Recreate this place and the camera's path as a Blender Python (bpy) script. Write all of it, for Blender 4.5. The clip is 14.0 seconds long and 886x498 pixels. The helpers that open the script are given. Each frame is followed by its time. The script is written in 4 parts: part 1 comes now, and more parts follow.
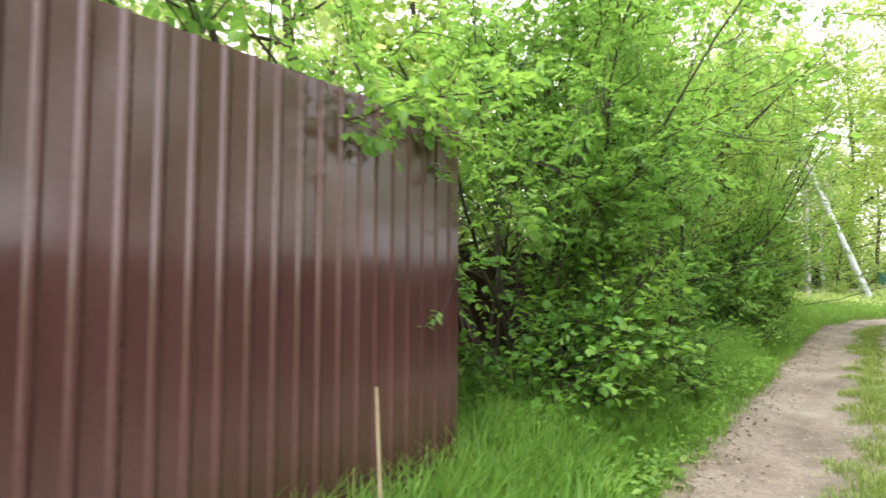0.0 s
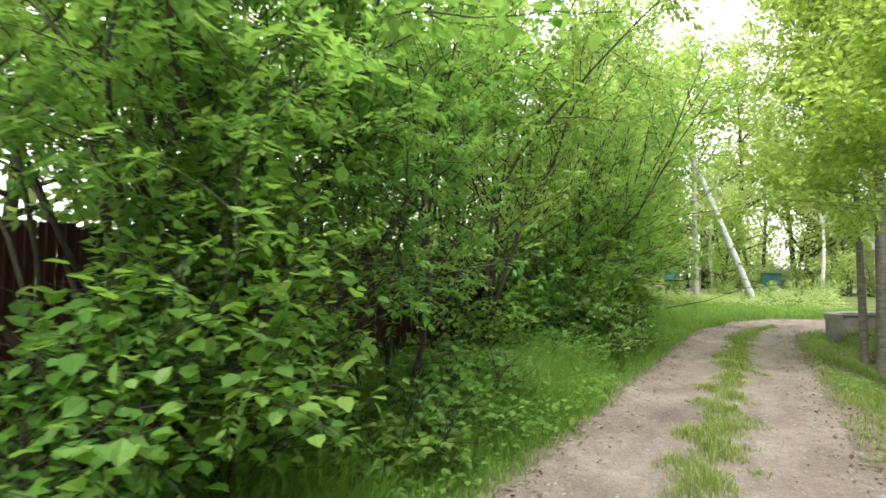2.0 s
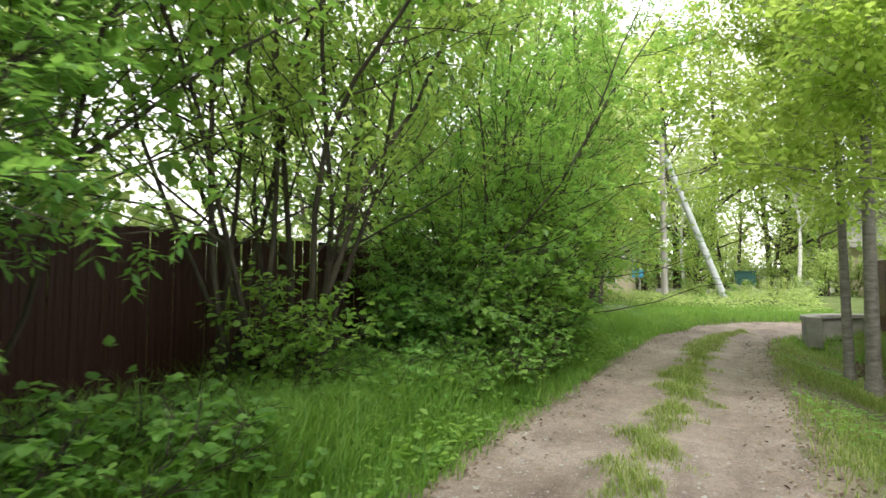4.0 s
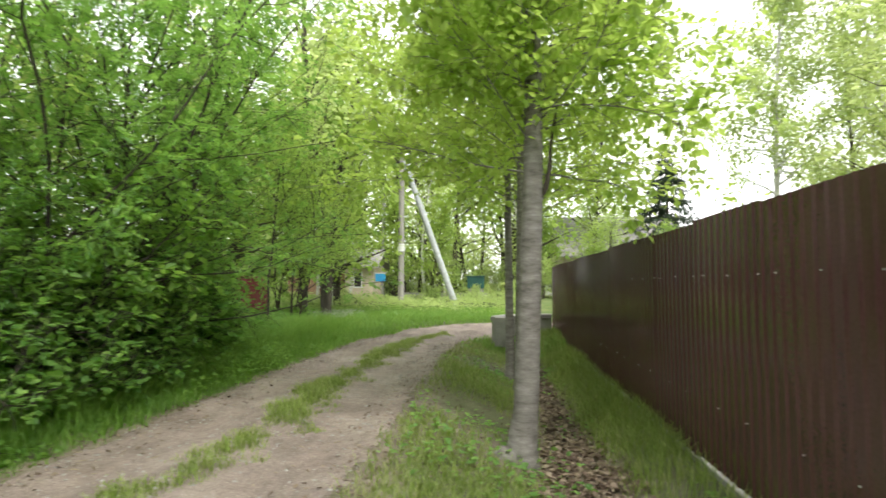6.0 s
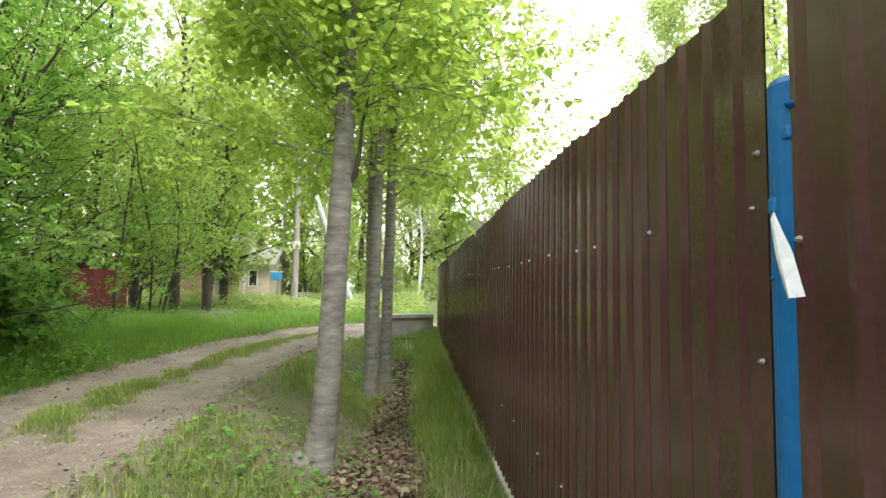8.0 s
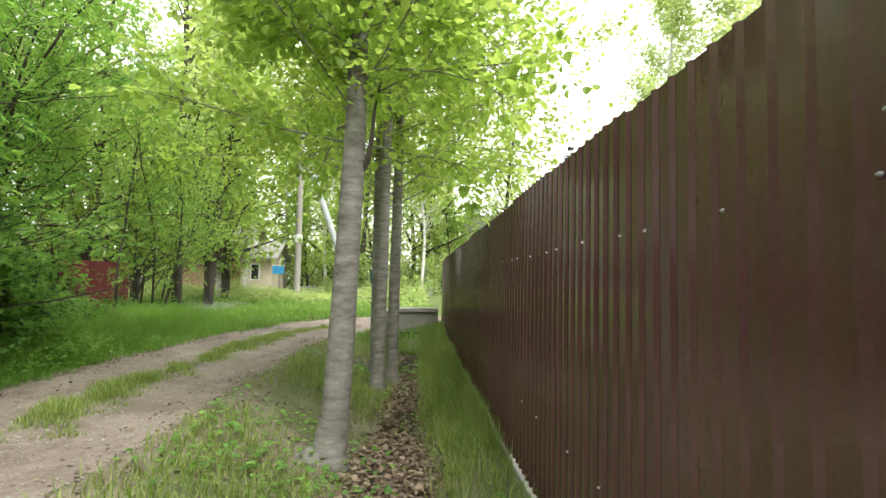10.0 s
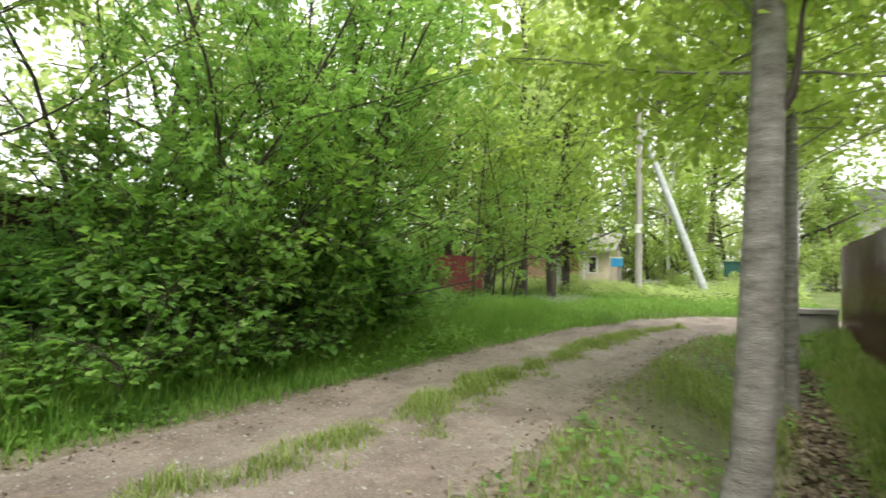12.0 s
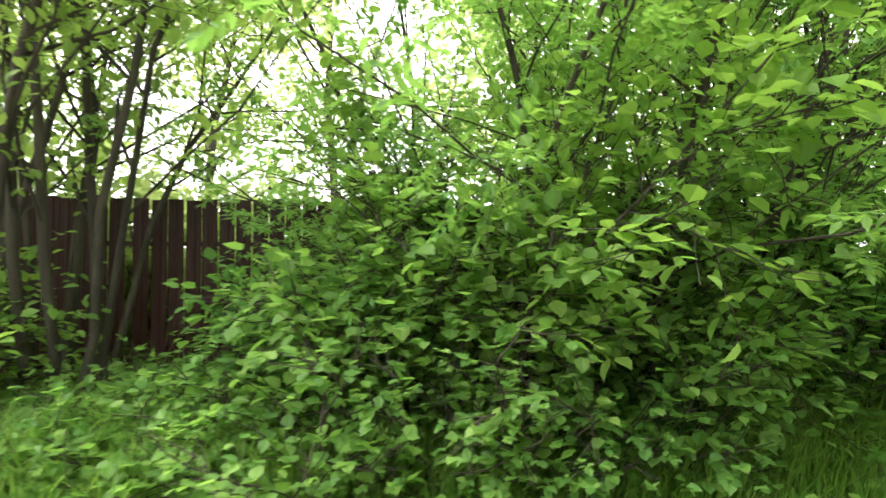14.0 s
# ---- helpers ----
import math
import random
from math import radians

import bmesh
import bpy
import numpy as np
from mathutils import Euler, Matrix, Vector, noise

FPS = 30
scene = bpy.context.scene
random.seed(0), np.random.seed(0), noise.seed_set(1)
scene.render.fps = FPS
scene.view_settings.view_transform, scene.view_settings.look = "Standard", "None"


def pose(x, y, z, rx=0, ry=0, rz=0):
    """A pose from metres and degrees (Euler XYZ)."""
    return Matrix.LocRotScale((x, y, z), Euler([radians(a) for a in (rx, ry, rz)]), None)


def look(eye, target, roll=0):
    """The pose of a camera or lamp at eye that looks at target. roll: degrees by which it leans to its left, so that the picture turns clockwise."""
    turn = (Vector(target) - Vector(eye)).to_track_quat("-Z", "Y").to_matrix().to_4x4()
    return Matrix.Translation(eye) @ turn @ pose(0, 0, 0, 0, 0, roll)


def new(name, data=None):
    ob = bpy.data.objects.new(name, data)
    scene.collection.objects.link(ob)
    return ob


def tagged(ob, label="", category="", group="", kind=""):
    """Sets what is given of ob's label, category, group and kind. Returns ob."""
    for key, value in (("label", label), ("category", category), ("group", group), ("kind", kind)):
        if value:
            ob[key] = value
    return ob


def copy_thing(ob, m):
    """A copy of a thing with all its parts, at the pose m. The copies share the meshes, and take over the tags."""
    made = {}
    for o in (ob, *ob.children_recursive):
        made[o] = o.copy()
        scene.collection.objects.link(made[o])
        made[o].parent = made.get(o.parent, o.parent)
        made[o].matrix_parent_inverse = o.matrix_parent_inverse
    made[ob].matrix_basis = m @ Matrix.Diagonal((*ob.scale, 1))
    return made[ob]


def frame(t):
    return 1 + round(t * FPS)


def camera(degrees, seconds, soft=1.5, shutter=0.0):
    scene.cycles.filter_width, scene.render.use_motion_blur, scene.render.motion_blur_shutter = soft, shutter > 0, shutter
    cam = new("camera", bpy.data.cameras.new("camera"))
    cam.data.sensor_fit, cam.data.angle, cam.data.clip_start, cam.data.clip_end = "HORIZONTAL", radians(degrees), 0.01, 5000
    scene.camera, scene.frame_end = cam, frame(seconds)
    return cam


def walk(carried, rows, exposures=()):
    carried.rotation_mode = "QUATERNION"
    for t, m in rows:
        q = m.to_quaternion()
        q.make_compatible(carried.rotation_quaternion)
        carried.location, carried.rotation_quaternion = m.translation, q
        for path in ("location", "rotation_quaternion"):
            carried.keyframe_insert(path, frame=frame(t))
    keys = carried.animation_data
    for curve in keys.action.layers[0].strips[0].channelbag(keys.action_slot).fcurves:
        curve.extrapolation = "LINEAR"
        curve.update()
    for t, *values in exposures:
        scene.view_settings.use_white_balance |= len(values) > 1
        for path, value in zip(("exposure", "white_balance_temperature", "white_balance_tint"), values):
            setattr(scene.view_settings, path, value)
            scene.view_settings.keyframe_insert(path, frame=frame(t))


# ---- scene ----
# ---- camera ----
cam = camera(78.7, 14.0, soft=1.5, shutter=0.25)
# seconds, eye x, y, z, yaw, pitch, roll
PATH = [
    (0.0, 0.050, 0.000, 1.500, 37.71, 2.76, -0.30),
    (0.5, 0.208, 0.766, 1.499, 33.11, 2.98, -0.18),
    (1.0, 0.321, 1.587, 1.484, 31.22, 2.88, -0.26),
    (1.5, 0.396, 2.341, 1.470, 30.18, 3.00, -0.29),
    (2.0, 0.488, 3.111, 1.450, 30.03, 2.94, -0.32),
    (4.5, 0.940, 6.673, 1.365, 26.76, 3.23, 0.04),
    (5.0, 1.226, 7.269, 1.357, 22.25, 3.13, -0.22),
    (5.5, 1.634, 7.641, 1.346, 13.52, 3.55, -0.23),
    (6.0, 2.178, 7.924, 1.281, 5.40, 3.80, -0.19),
    (6.5, 2.620, 8.059, 1.200, -1.85, 4.02, -0.12),
    (7.0, 2.932, 8.212, 1.175, -2.64, 3.94, -0.30),
    (7.5, 3.148, 8.269, 1.197, -2.69, 4.09, -0.46),
    (8.0, 3.226, 8.306, 1.197, -2.91, 4.13, -0.95),
    (8.5, 3.234, 8.365, 1.192, -3.51, 4.04, -1.13),
    (11.0, 2.998, 8.722, 1.140, -0.60, 3.24, -1.39),
    (11.5, 2.899, 9.047, 1.130, 18.33, 2.73, -0.94),
    (12.0, 2.569, 9.412, 1.143, 31.28, 2.17, -1.21),
    (12.5, 2.193, 9.857, 1.160, 47.37, 1.84, -0.81),
    (13.0, 1.689, 10.360, 1.216, 63.90, 1.34, -0.51),
    (13.5, 1.326, 10.978, 1.305, 75.34, 1.36, -0.16),
    (14.0, 0.948, 11.751, 1.302, 78.13, 1.31, -0.09),
]
EXPOSURES = [(0.0, 1.05), (0.5, 0.85), (1.2, 0.92), (2.2, 0.88), (4.5, 0.7), (6.5, 0.75), (7.5, 0.95), (8.5, 0.95), (11.0, 0.95), (12.0, 0.8), (12.6, 0.85), (13.2, 1.15), (13.6, 1.45), (14.0, 1.6)]
walk(cam, [(t, pose(x, y, z, 90 + p, r, yaw)) for t, x, y, z, yaw, p, r in PATH], exposures=EXPOSURES)

# ---- light: a bright, thinly overcast sky ----
world = bpy.data.worlds.new("sky")
world.use_nodes = True
scene.world = world
wn, wl = world.node_tree.nodes, world.node_tree.links
wn.clear()
sky = wn.new("ShaderNodeTexSky")
sky.sky_type, sky.sun_disc = "NISHITA", False
sky.sun_elevation, sky.sun_rotation = radians(58), radians(154.8)
sky.air_density, sky.dust_density, sky.ozone_density = 1.0, 4.0, 1.0
grey = wn.new("ShaderNodeHueSaturation")
grey.inputs["Saturation"].default_value = 0.25
veil = wn.new("ShaderNodeMix")
veil.data_type = "RGBA"
veil.inputs["Factor"].default_value = 0.7
veil.inputs["B"].default_value = (13.0, 13.0, 13.2, 1)
back = wn.new("ShaderNodeBackground")
back.inputs["Strength"].default_value = 0.145
wout = wn.new("ShaderNodeOutputWorld")
wl.new(sky.outputs["Color"], grey.inputs["Color"])
wl.new(grey.outputs["Color"], veil.inputs["A"])
wl.new(veil.outputs["Result"], back.inputs["Color"])
wl.new(back.outputs["Background"], wout.inputs["Surface"])

sun = new("sun", bpy.data.lights.new("sun", "SUN"))
sun.data.energy, sun.data.angle, sun.data.color = 2.0, radians(25), (1.0, 0.96, 0.88)
sun.matrix_world = look((8.0, -17.0, 30), (0, 0, 0))


# ---- materials ----
def material(name):
    m = bpy.data.materials.new(name)
    m.use_nodes = True
    n, l = m.node_tree.nodes, m.node_tree.links
    return m, n, l, n["Principled BSDF"]


def noise_ramp(n, l, scale, stops, detail=5.0, rough=0.6, coord="Object", stretch=None):
    tc = n.new("ShaderNodeTexCoord")
    nz = n.new("ShaderNodeTexNoise")
    nz.inputs["Scale"].default_value, nz.inputs["Detail"].default_value, nz.inputs["Roughness"].default_value = scale, detail, rough
    src = tc.outputs[coord]
    if stretch:
        mp = n.new("ShaderNodeMapping")
        mp.inputs["Scale"].default_value = stretch
        l.new(src, mp.inputs["Vector"])
        src = mp.outputs["Vector"]
    l.new(src, nz.inputs["Vector"])
    rp = n.new("ShaderNodeValToRGB")
    els = rp.color_ramp.elements
    while len(els) < len(stops):
        els.new(0.5)
    for e, (p, c) in zip(els, stops):
        e.position, e.color = p, (*c, 1)
    l.new(nz.outputs["Fac"], rp.inputs["Fac"])
    return rp.outputs["Color"], nz.outputs["Fac"]


def blend(n, l, a, b, fac, mode="MIX"):
    mx = n.new("ShaderNodeMix")
    mx.data_type, mx.blend_type = "RGBA", mode
    for sock, v in (("A", a), ("B", b), ("Factor", fac)):
        if hasattr(v, "links"):
            l.new(v, mx.inputs[sock])
        else:
            mx.inputs[sock].default_value = v
    return mx.outputs["Result"]


def bumped(n, l, bsdf, height, strength, distance=0.01):
    b = n.new("ShaderNodeBump")
    b.inputs["Strength"].default_value, b.inputs["Distance"].default_value = strength, distance
    l.new(height, b.inputs["Height"])
    l.new(b.outputs["Normal"], bsdf.inputs["Normal"])


def rough_material(name, scale, stops, roughness=0.8, bump=0.3, fine=60.0, stretch=None, metallic=0.0, bump_distance=0.01):
    m, n, l, p = material(name)
    c1, _ = noise_ramp(n, l, scale, stops, stretch=stretch)
    c2, f2 = noise_ramp(n, l, fine, [(0.3, (0.6, 0.6, 0.6)), (0.7, (1.0, 1.0, 1.0))], stretch=stretch)
    l.new(blend(n, l, c1, c2, 0.6, "MULTIPLY"), p.inputs["Base Color"])
    p.inputs["Roughness"].default_value, p.inputs["Metallic"].default_value = roughness, metallic
    if bump:
        bumped(n, l, p, f2, bump, bump_distance)
    return m


def leaf_material(name, dark, mid, light, glow, through_part=0.45, roughness=0.45):
    """Thin leaf: a glossy upper skin with light passing through it; each leaf has its own tone."""
    m, n, l, p = material(name)
    geo = n.new("ShaderNodeNewGeometry")
    rp = n.new("ShaderNodeValToRGB")
    els = rp.color_ramp.elements
    els.new(0.5)
    for e, (pos, c) in zip(els, ((0.0, dark), (0.55, mid), (1.0, light))):
        e.position, e.color = pos, (*c, 1)
    l.new(geo.outputs["Random Per Island"], rp.inputs["Fac"])
    big, _ = noise_ramp(n, l, 0.9, [(0.35, (0.72, 0.78, 0.7)), (0.65, (1.0, 1.0, 1.0))], detail=2)
    col = blend(n, l, rp.outputs["Color"], big, 1.0, "MULTIPLY")
    info = n.new("ShaderNodeObjectInfo")
    hs = n.new("ShaderNodeHueSaturation")
    mr = n.new("ShaderNodeMapRange")
    mr.inputs["To Min"].default_value, mr.inputs["To Max"].default_value = 0.485, 0.515
    l.new(info.outputs["Random"], mr.inputs["Value"])
    l.new(mr.outputs["Result"], hs.inputs["Hue"])
    l.new(col, hs.inputs["Color"])
    col = hs.outputs["Color"]
    l.new(col, p.inputs["Base Color"])
    p.inputs["Roughness"].default_value = roughness
    tr = n.new("ShaderNodeBsdfTranslucent")
    l.new(blend(n, l, col, (*glow, 1), 0.6), tr.inputs["Color"])
    mx = n.new("ShaderNodeMixShader")
    mx.inputs["Fac"].default_value = through_part
    l.new(p.outputs["BSDF"], mx.inputs[1])
    l.new(tr.outputs["BSDF"], mx.inputs[2])
    l.new(mx.outputs["Shader"], n["Material Output"].inputs["Surface"])
    return m


LEAF_HEDGE = leaf_material("leaf_hedge", (0.1, 0.215, 0.062), (0.18, 0.345, 0.09), (0.3, 0.465, 0.125), (0.4, 0.69, 0.11), 0.58, 0.55)
LEAF_HAZEL = leaf_material("leaf_hazel", (0.122, 0.260, 0.065), (0.207, 0.389, 0.095), (0.340, 0.531, 0.14), (0.461, 0.700, 0.1), 0.6)
LEAF_ROWAN = leaf_material("leaf_rowan", (0.098, 0.215, 0.066), (0.168, 0.33, 0.1), (0.279, 0.45, 0.135), (0.391, 0.66, 0.1), 0.6)
LEAF_POPLAR = leaf_material("leaf_poplar", (0.18, 0.29, 0.045), (0.29, 0.43, 0.07), (0.46, 0.56, 0.15), (0.68, 0.84, 0.19), 0.68)
LEAF_WILLOW = leaf_material("leaf_willow", (0.14, 0.23, 0.05), (0.23, 0.36, 0.075), (0.35, 0.47, 0.13), (0.57, 0.74, 0.16), 0.63)
# distant haze and glare are put into this paler leaf colour
LEAF_FAR_HAZE = leaf_material("leaf_far_haze", (0.22, 0.32, 0.08), (0.34, 0.45, 0.13), (0.48, 0.56, 0.25), (0.7, 0.8, 0.3), 0.62)
LEAF_SPRUCE = leaf_material("leaf_spruce", (0.02, 0.045, 0.02), (0.03, 0.06, 0.025), (0.05, 0.085, 0.035), (0.05, 0.09, 0.03), 0.15)
GRASS = leaf_material("grass_blade", (0.095, 0.2, 0.035), (0.165, 0.32, 0.05), (0.3, 0.43, 0.1), (0.38, 0.58, 0.09), 0.48, 0.5)
GRASS_SHORT = leaf_material("grass_short", (0.13, 0.2, 0.035), (0.23, 0.33, 0.06), (0.44, 0.44, 0.2), (0.46, 0.54, 0.13), 0.45, 0.6)
PALE_WEED = leaf_material("pale_weed", (0.25, 0.32, 0.2), (0.4, 0.45, 0.33), (0.6, 0.63, 0.52), (0.4, 0.5, 0.3), 0.4, 0.6)
DRY = leaf_material("dry_leaf", (0.09, 0.06, 0.04), (0.19, 0.14, 0.1), (0.34, 0.27, 0.2), (0.2, 0.14, 0.08), 0.15, 0.75)

BARK_GREY = rough_material("bark_grey", 3.6, [(0.32, (0.13, 0.118, 0.104)), (0.46, (0.21, 0.195, 0.175)), (0.6, (0.27, 0.255, 0.235)), (0.74, (0.36, 0.35, 0.33))], 0.9, 0.9, 20.0, stretch=(1.6, 1.6, 5.5))
PALE_PATCH = rough_material("faded_paint", 9.0, [(0.3, (0.36, 0.38, 0.38)), (0.7, (0.55, 0.58, 0.6))], 0.8, 0.4, 34.0)
BLOSSOM = leaf_material("blossom", (0.5, 0.5, 0.45), (0.65, 0.65, 0.6), (0.75, 0.75, 0.72), (0.7, 0.7, 0.65), 0.4, 0.6)
# dark brown bark, with the backlit darkness of the stems added to its colour
BARK_DARK = rough_material("bark_dark", 3.0, [(0.3, (0.035, 0.029, 0.022)), (0.6, (0.08, 0.066, 0.05)), (0.8, (0.14, 0.12, 0.09))], 0.9, 0.7, 40.0, stretch=(3, 3, 0.8))
BARK_BIRCH = rough_material("bark_birch", 3.0, [(0.32, (0.08, 0.075, 0.07)), (0.42, (0.55, 0.54, 0.5)), (0.8, (0.75, 0.74, 0.7))], 0.7, 0.3, 30.0, stretch=(1, 1, 4))
CONCRETE = rough_material("concrete", 2.0, [(0.3, (0.24, 0.23, 0.21)), (0.7, (0.42, 0.41, 0.38))], 0.9, 0.35, 50.0)
POLE_WOOD = rough_material("pole_wood", 2.0, [(0.3, (0.25, 0.23, 0.21)), (0.7, (0.42, 0.4, 0.37))], 0.85, 0.4, 30.0, stretch=(6, 6, 0.6))
WHITE_PAINT = rough_material("white_paint", 2.0, [(0.3, (0.66, 0.66, 0.64)), (0.7, (0.82, 0.82, 0.8))], 0.6, 0.1, 30.0)
TEAL = rough_material("teal_paint", 2.0, [(0.3, (0.01, 0.06, 0.05)), (0.7, (0.015, 0.09, 0.075))], 0.5, 0.1)
BEIGE = rough_material("beige_plaster", 1.5, [(0.3, (0.5, 0.42, 0.31)), (0.7, (0.64, 0.56, 0.43))], 0.85, 0.1)
BROWN_WALL = rough_material("brown_siding", 1.5, [(0.3, (0.22, 0.13, 0.08)), (0.7, (0.32, 0.2, 0.12))], 0.8, 0.1)
ROOF = rough_material("roof_slate", 1.5, [(0.3, (0.2, 0.19, 0.18)), (0.7, (0.32, 0.31, 0.3))], 0.8, 0.2)
BLUE = rough_material("blue_enamel", 5.0, [(0.3, (0.005, 0.12, 0.36)), (0.7, (0.008, 0.17, 0.46))], 0.35, 0.08, 30.0)
TARP = rough_material("blue_tarp", 2.0, [(0.3, (0.03, 0.27, 0.55)), (0.7, (0.05, 0.36, 0.68))], 0.5, 0.1)
RED = rough_material("red_sheet", 2.5, [(0.3, (0.26, 0.04, 0.055)), (0.7, (0.38, 0.075, 0.09))], 0.55, 0.1, 30.0)
STEEL = rough_material("galvanised", 8.0, [(0.3, (0.4, 0.4, 0.4)), (0.7, (0.6, 0.6, 0.6))], 0.4, 0.05, metallic=0.8)
RUBBER = rough_material("dark_cable", 8.0, [(0.3, (0.02, 0.02, 0.02)), (0.7, (0.04, 0.04, 0.04))], 0.6, 0.0)
FILM = rough_material("white_film", 12.0, [(0.3, (0.6, 0.63, 0.66)), (0.7, (0.8, 0.82, 0.84))], 0.35, 0.2, 40.0)
STRAW = rough_material("straw", 9.0, [(0.3, (0.3, 0.24, 0.14)), (0.7, (0.5, 0.42, 0.28))], 0.8, 0.1)
# near-black colour that stands for the shade inside the pipe and the rooms
INSIDE_SHADE = rough_material("inside_shade", 3.0, [(0.3, (0.015, 0.013, 0.012)), (0.7, (0.03, 0.027, 0.025))], 0.9, 0.0)


def sheet_material(name, a, b, rough, ior=1.65):
    m, n, l, p = material(name)
    c1, _ = noise_ramp(n, l, 1.3, [(0.3, a), (0.7, b)], stretch=(1, 1, 0.35))
    c2, f2 = noise_ramp(n, l, 45.0, [(0.35, (0.86, 0.84, 0.83)), (0.6, (1, 1, 1))])
    c3, f3 = noise_ramp(n, l, 7.0, [(0.25, (0.8, 0.78, 0.76)), (0.5, (1, 1, 1))], stretch=(1, 1, 0.12))
    l.new(blend(n, l, blend(n, l, c1, c2, 1.0, "MULTIPLY"), c3, 1.0, "MULTIPLY"), p.inputs["Base Color"])
    rr = n.new("ShaderNodeMapRange")
    rr.inputs["To Min"].default_value, rr.inputs["To Max"].default_value = rough - 0.08, rough + 0.12
    l.new(f3, rr.inputs["Value"])
    l.new(rr.outputs["Result"], p.inputs["Roughness"])
    p.inputs["IOR"].default_value = ior
    bumped(n, l, p, f3, 0.12, 0.01)
    return m


SHEET = sheet_material("brown_sheet", (0.066, 0.029, 0.029), (0.094, 0.043, 0.042), 0.13)
SHEET_DARK = sheet_material("maroon_picket", (0.038, 0.012, 0.011), (0.058, 0.019, 0.016), 0.5, 1.4)


def ground_material():
    m, n, l, p = material("soil_and_turf")
    turf, f1 = noise_ramp(n, l, 1.6, [(0.3, (0.06, 0.1, 0.02)), (0.5, (0.1, 0.15, 0.03)), (0.7, (0.19, 0.2, 0.07))])
    fine, f2 = noise_ramp(n, l, 38.0, [(0.3, (0.45, 0.45, 0.4)), (0.7, (1, 1, 1))])
    soil, _ = noise_ramp(n, l, 3.0, [(0.3, (0.14, 0.11, 0.085)), (0.7, (0.3, 0.25, 0.2))])
    at = n.new("ShaderNodeAttribute")
    at.attribute_name = "bare"
    col = blend(n, l, turf, soil, at.outputs["Fac"])
    l.new(blend(n, l, col, fine, 0.8, "MULTIPLY"), p.inputs["Base Color"])
    p.inputs["Roughness"].default_value = 0.95
    bumped(n, l, p, f2, 0.6, 0.03)
    return m


def road_material():
    m, n, l, p = material("packed_dirt")
    base, f1 = noise_ramp(n, l, 0.9, [(0.28, (0.17, 0.13, 0.11)), (0.45, (0.26, 0.21, 0.185)), (0.6, (0.33, 0.275, 0.245)), (0.75, (0.42, 0.37, 0.335))], detail=8)
    grit, f2 = noise_ramp(n, l, 55.0, [(0.3, (0.62, 0.6, 0.58)), (0.6, (1, 1, 1)), (0.75, (1, 1, 1))], detail=6)
    vo = n.new("ShaderNodeTexVoronoi")
    vo.inputs["Scale"].default_value = 34.0
    tc = n.new("ShaderNodeTexCoord")
    l.new(tc.outputs["Object"], vo.inputs["Vector"])
    st = n.new("ShaderNodeMapRange")
    st.inputs["From Min"].default_value, st.inputs["From Max"].default_value = 0.12, 0.3
    st.inputs["To Min"].default_value, st.inputs["To Max"].default_value = 1.0, 0.0
    l.new(vo.outputs["Distance"], st.inputs["Value"])
    lanes, _ = noise_ramp(n, l, 2.2, [(0.3, (0.7, 0.69, 0.68)), (0.5, (1, 1, 1)), (0.72, (1.12, 1.1, 1.08))], detail=4, stretch=(1.6, 0.35, 1))
    base = blend(n, l, base, lanes, 0.9, "MULTIPLY")
    peb = blend(n, l, base, (0.5, 0.46, 0.42, 1), st.outputs["Result"])
    mott, f3 = noise_ramp(n, l, 11.0, [(0.3, (0.68, 0.66, 0.64)), (0.5, (0.95, 0.94, 0.93)), (0.7, (1.15, 1.14, 1.13))], detail=8, rough=0.75)
    col = blend(n, l, blend(n, l, base, peb, 0.4), grit, 1.0, "MULTIPLY")
    l.new(blend(n, l, col, mott, 0.9, "MULTIPLY"), p.inputs["Base Color"])
    p.inputs["Roughness"].default_value = 0.93
    bumped(n, l, p, f3, 0.8, 0.04)
    return m


GROUND, ROAD = ground_material(), road_material()


# ---- mesh helpers ----
def mesh_of(name, verts, faces, mats, smooth=False, index=None):
    """faces: an (n, 3) or (n, 4) array."""
    me = bpy.data.meshes.new(name)
    verts, faces = np.asarray(verts, np.float32), np.asarray(faces, np.int32)
    k = faces.shape[1]
    me.vertices.add(len(verts))
    me.vertices.foreach_set("co", verts.ravel())
    me.loops.add(faces.size)
    me.loops.foreach_set("vertex_index", faces.ravel())
    me.polygons.add(len(faces))
    me.polygons.foreach_set("loop_start", np.arange(0, faces.size, k, dtype=np.int32))
    me.polygons.foreach_set("loop_total", np.full(len(faces), k, np.int32))
    me.polygons.foreach_set("use_smooth", np.full(len(faces), smooth))
    if index is not None:
        me.polygons.foreach_set("material_index", np.asarray(index, np.int32))
    for m in mats if isinstance(mats, (list, tuple)) else [mats]:
        me.materials.append(m)
    me.update(calc_edges=True)
    return me


def solid(name, verts, faces, mats, parent=None, label="", smooth=False):
    ob = new(name, mesh_of(name, verts, faces, mats, smooth))
    ob.parent = parent
    return tagged(ob, label)


def part(name, bm, mat, parent=None, label="", smooth=False, bevel=0.0):
    if bevel:
        bmesh.ops.bevel(bm, geom=bm.edges[:], offset=bevel, segments=2, affect="EDGES", profile=0.6)
    me = bpy.data.meshes.new(name)
    bm.to_mesh(me)
    bm.free()
    me.materials.append(mat)
    for f in me.polygons:
        f.use_smooth = smooth
    ob = new(name, me)
    ob.parent = parent
    return tagged(ob, label)


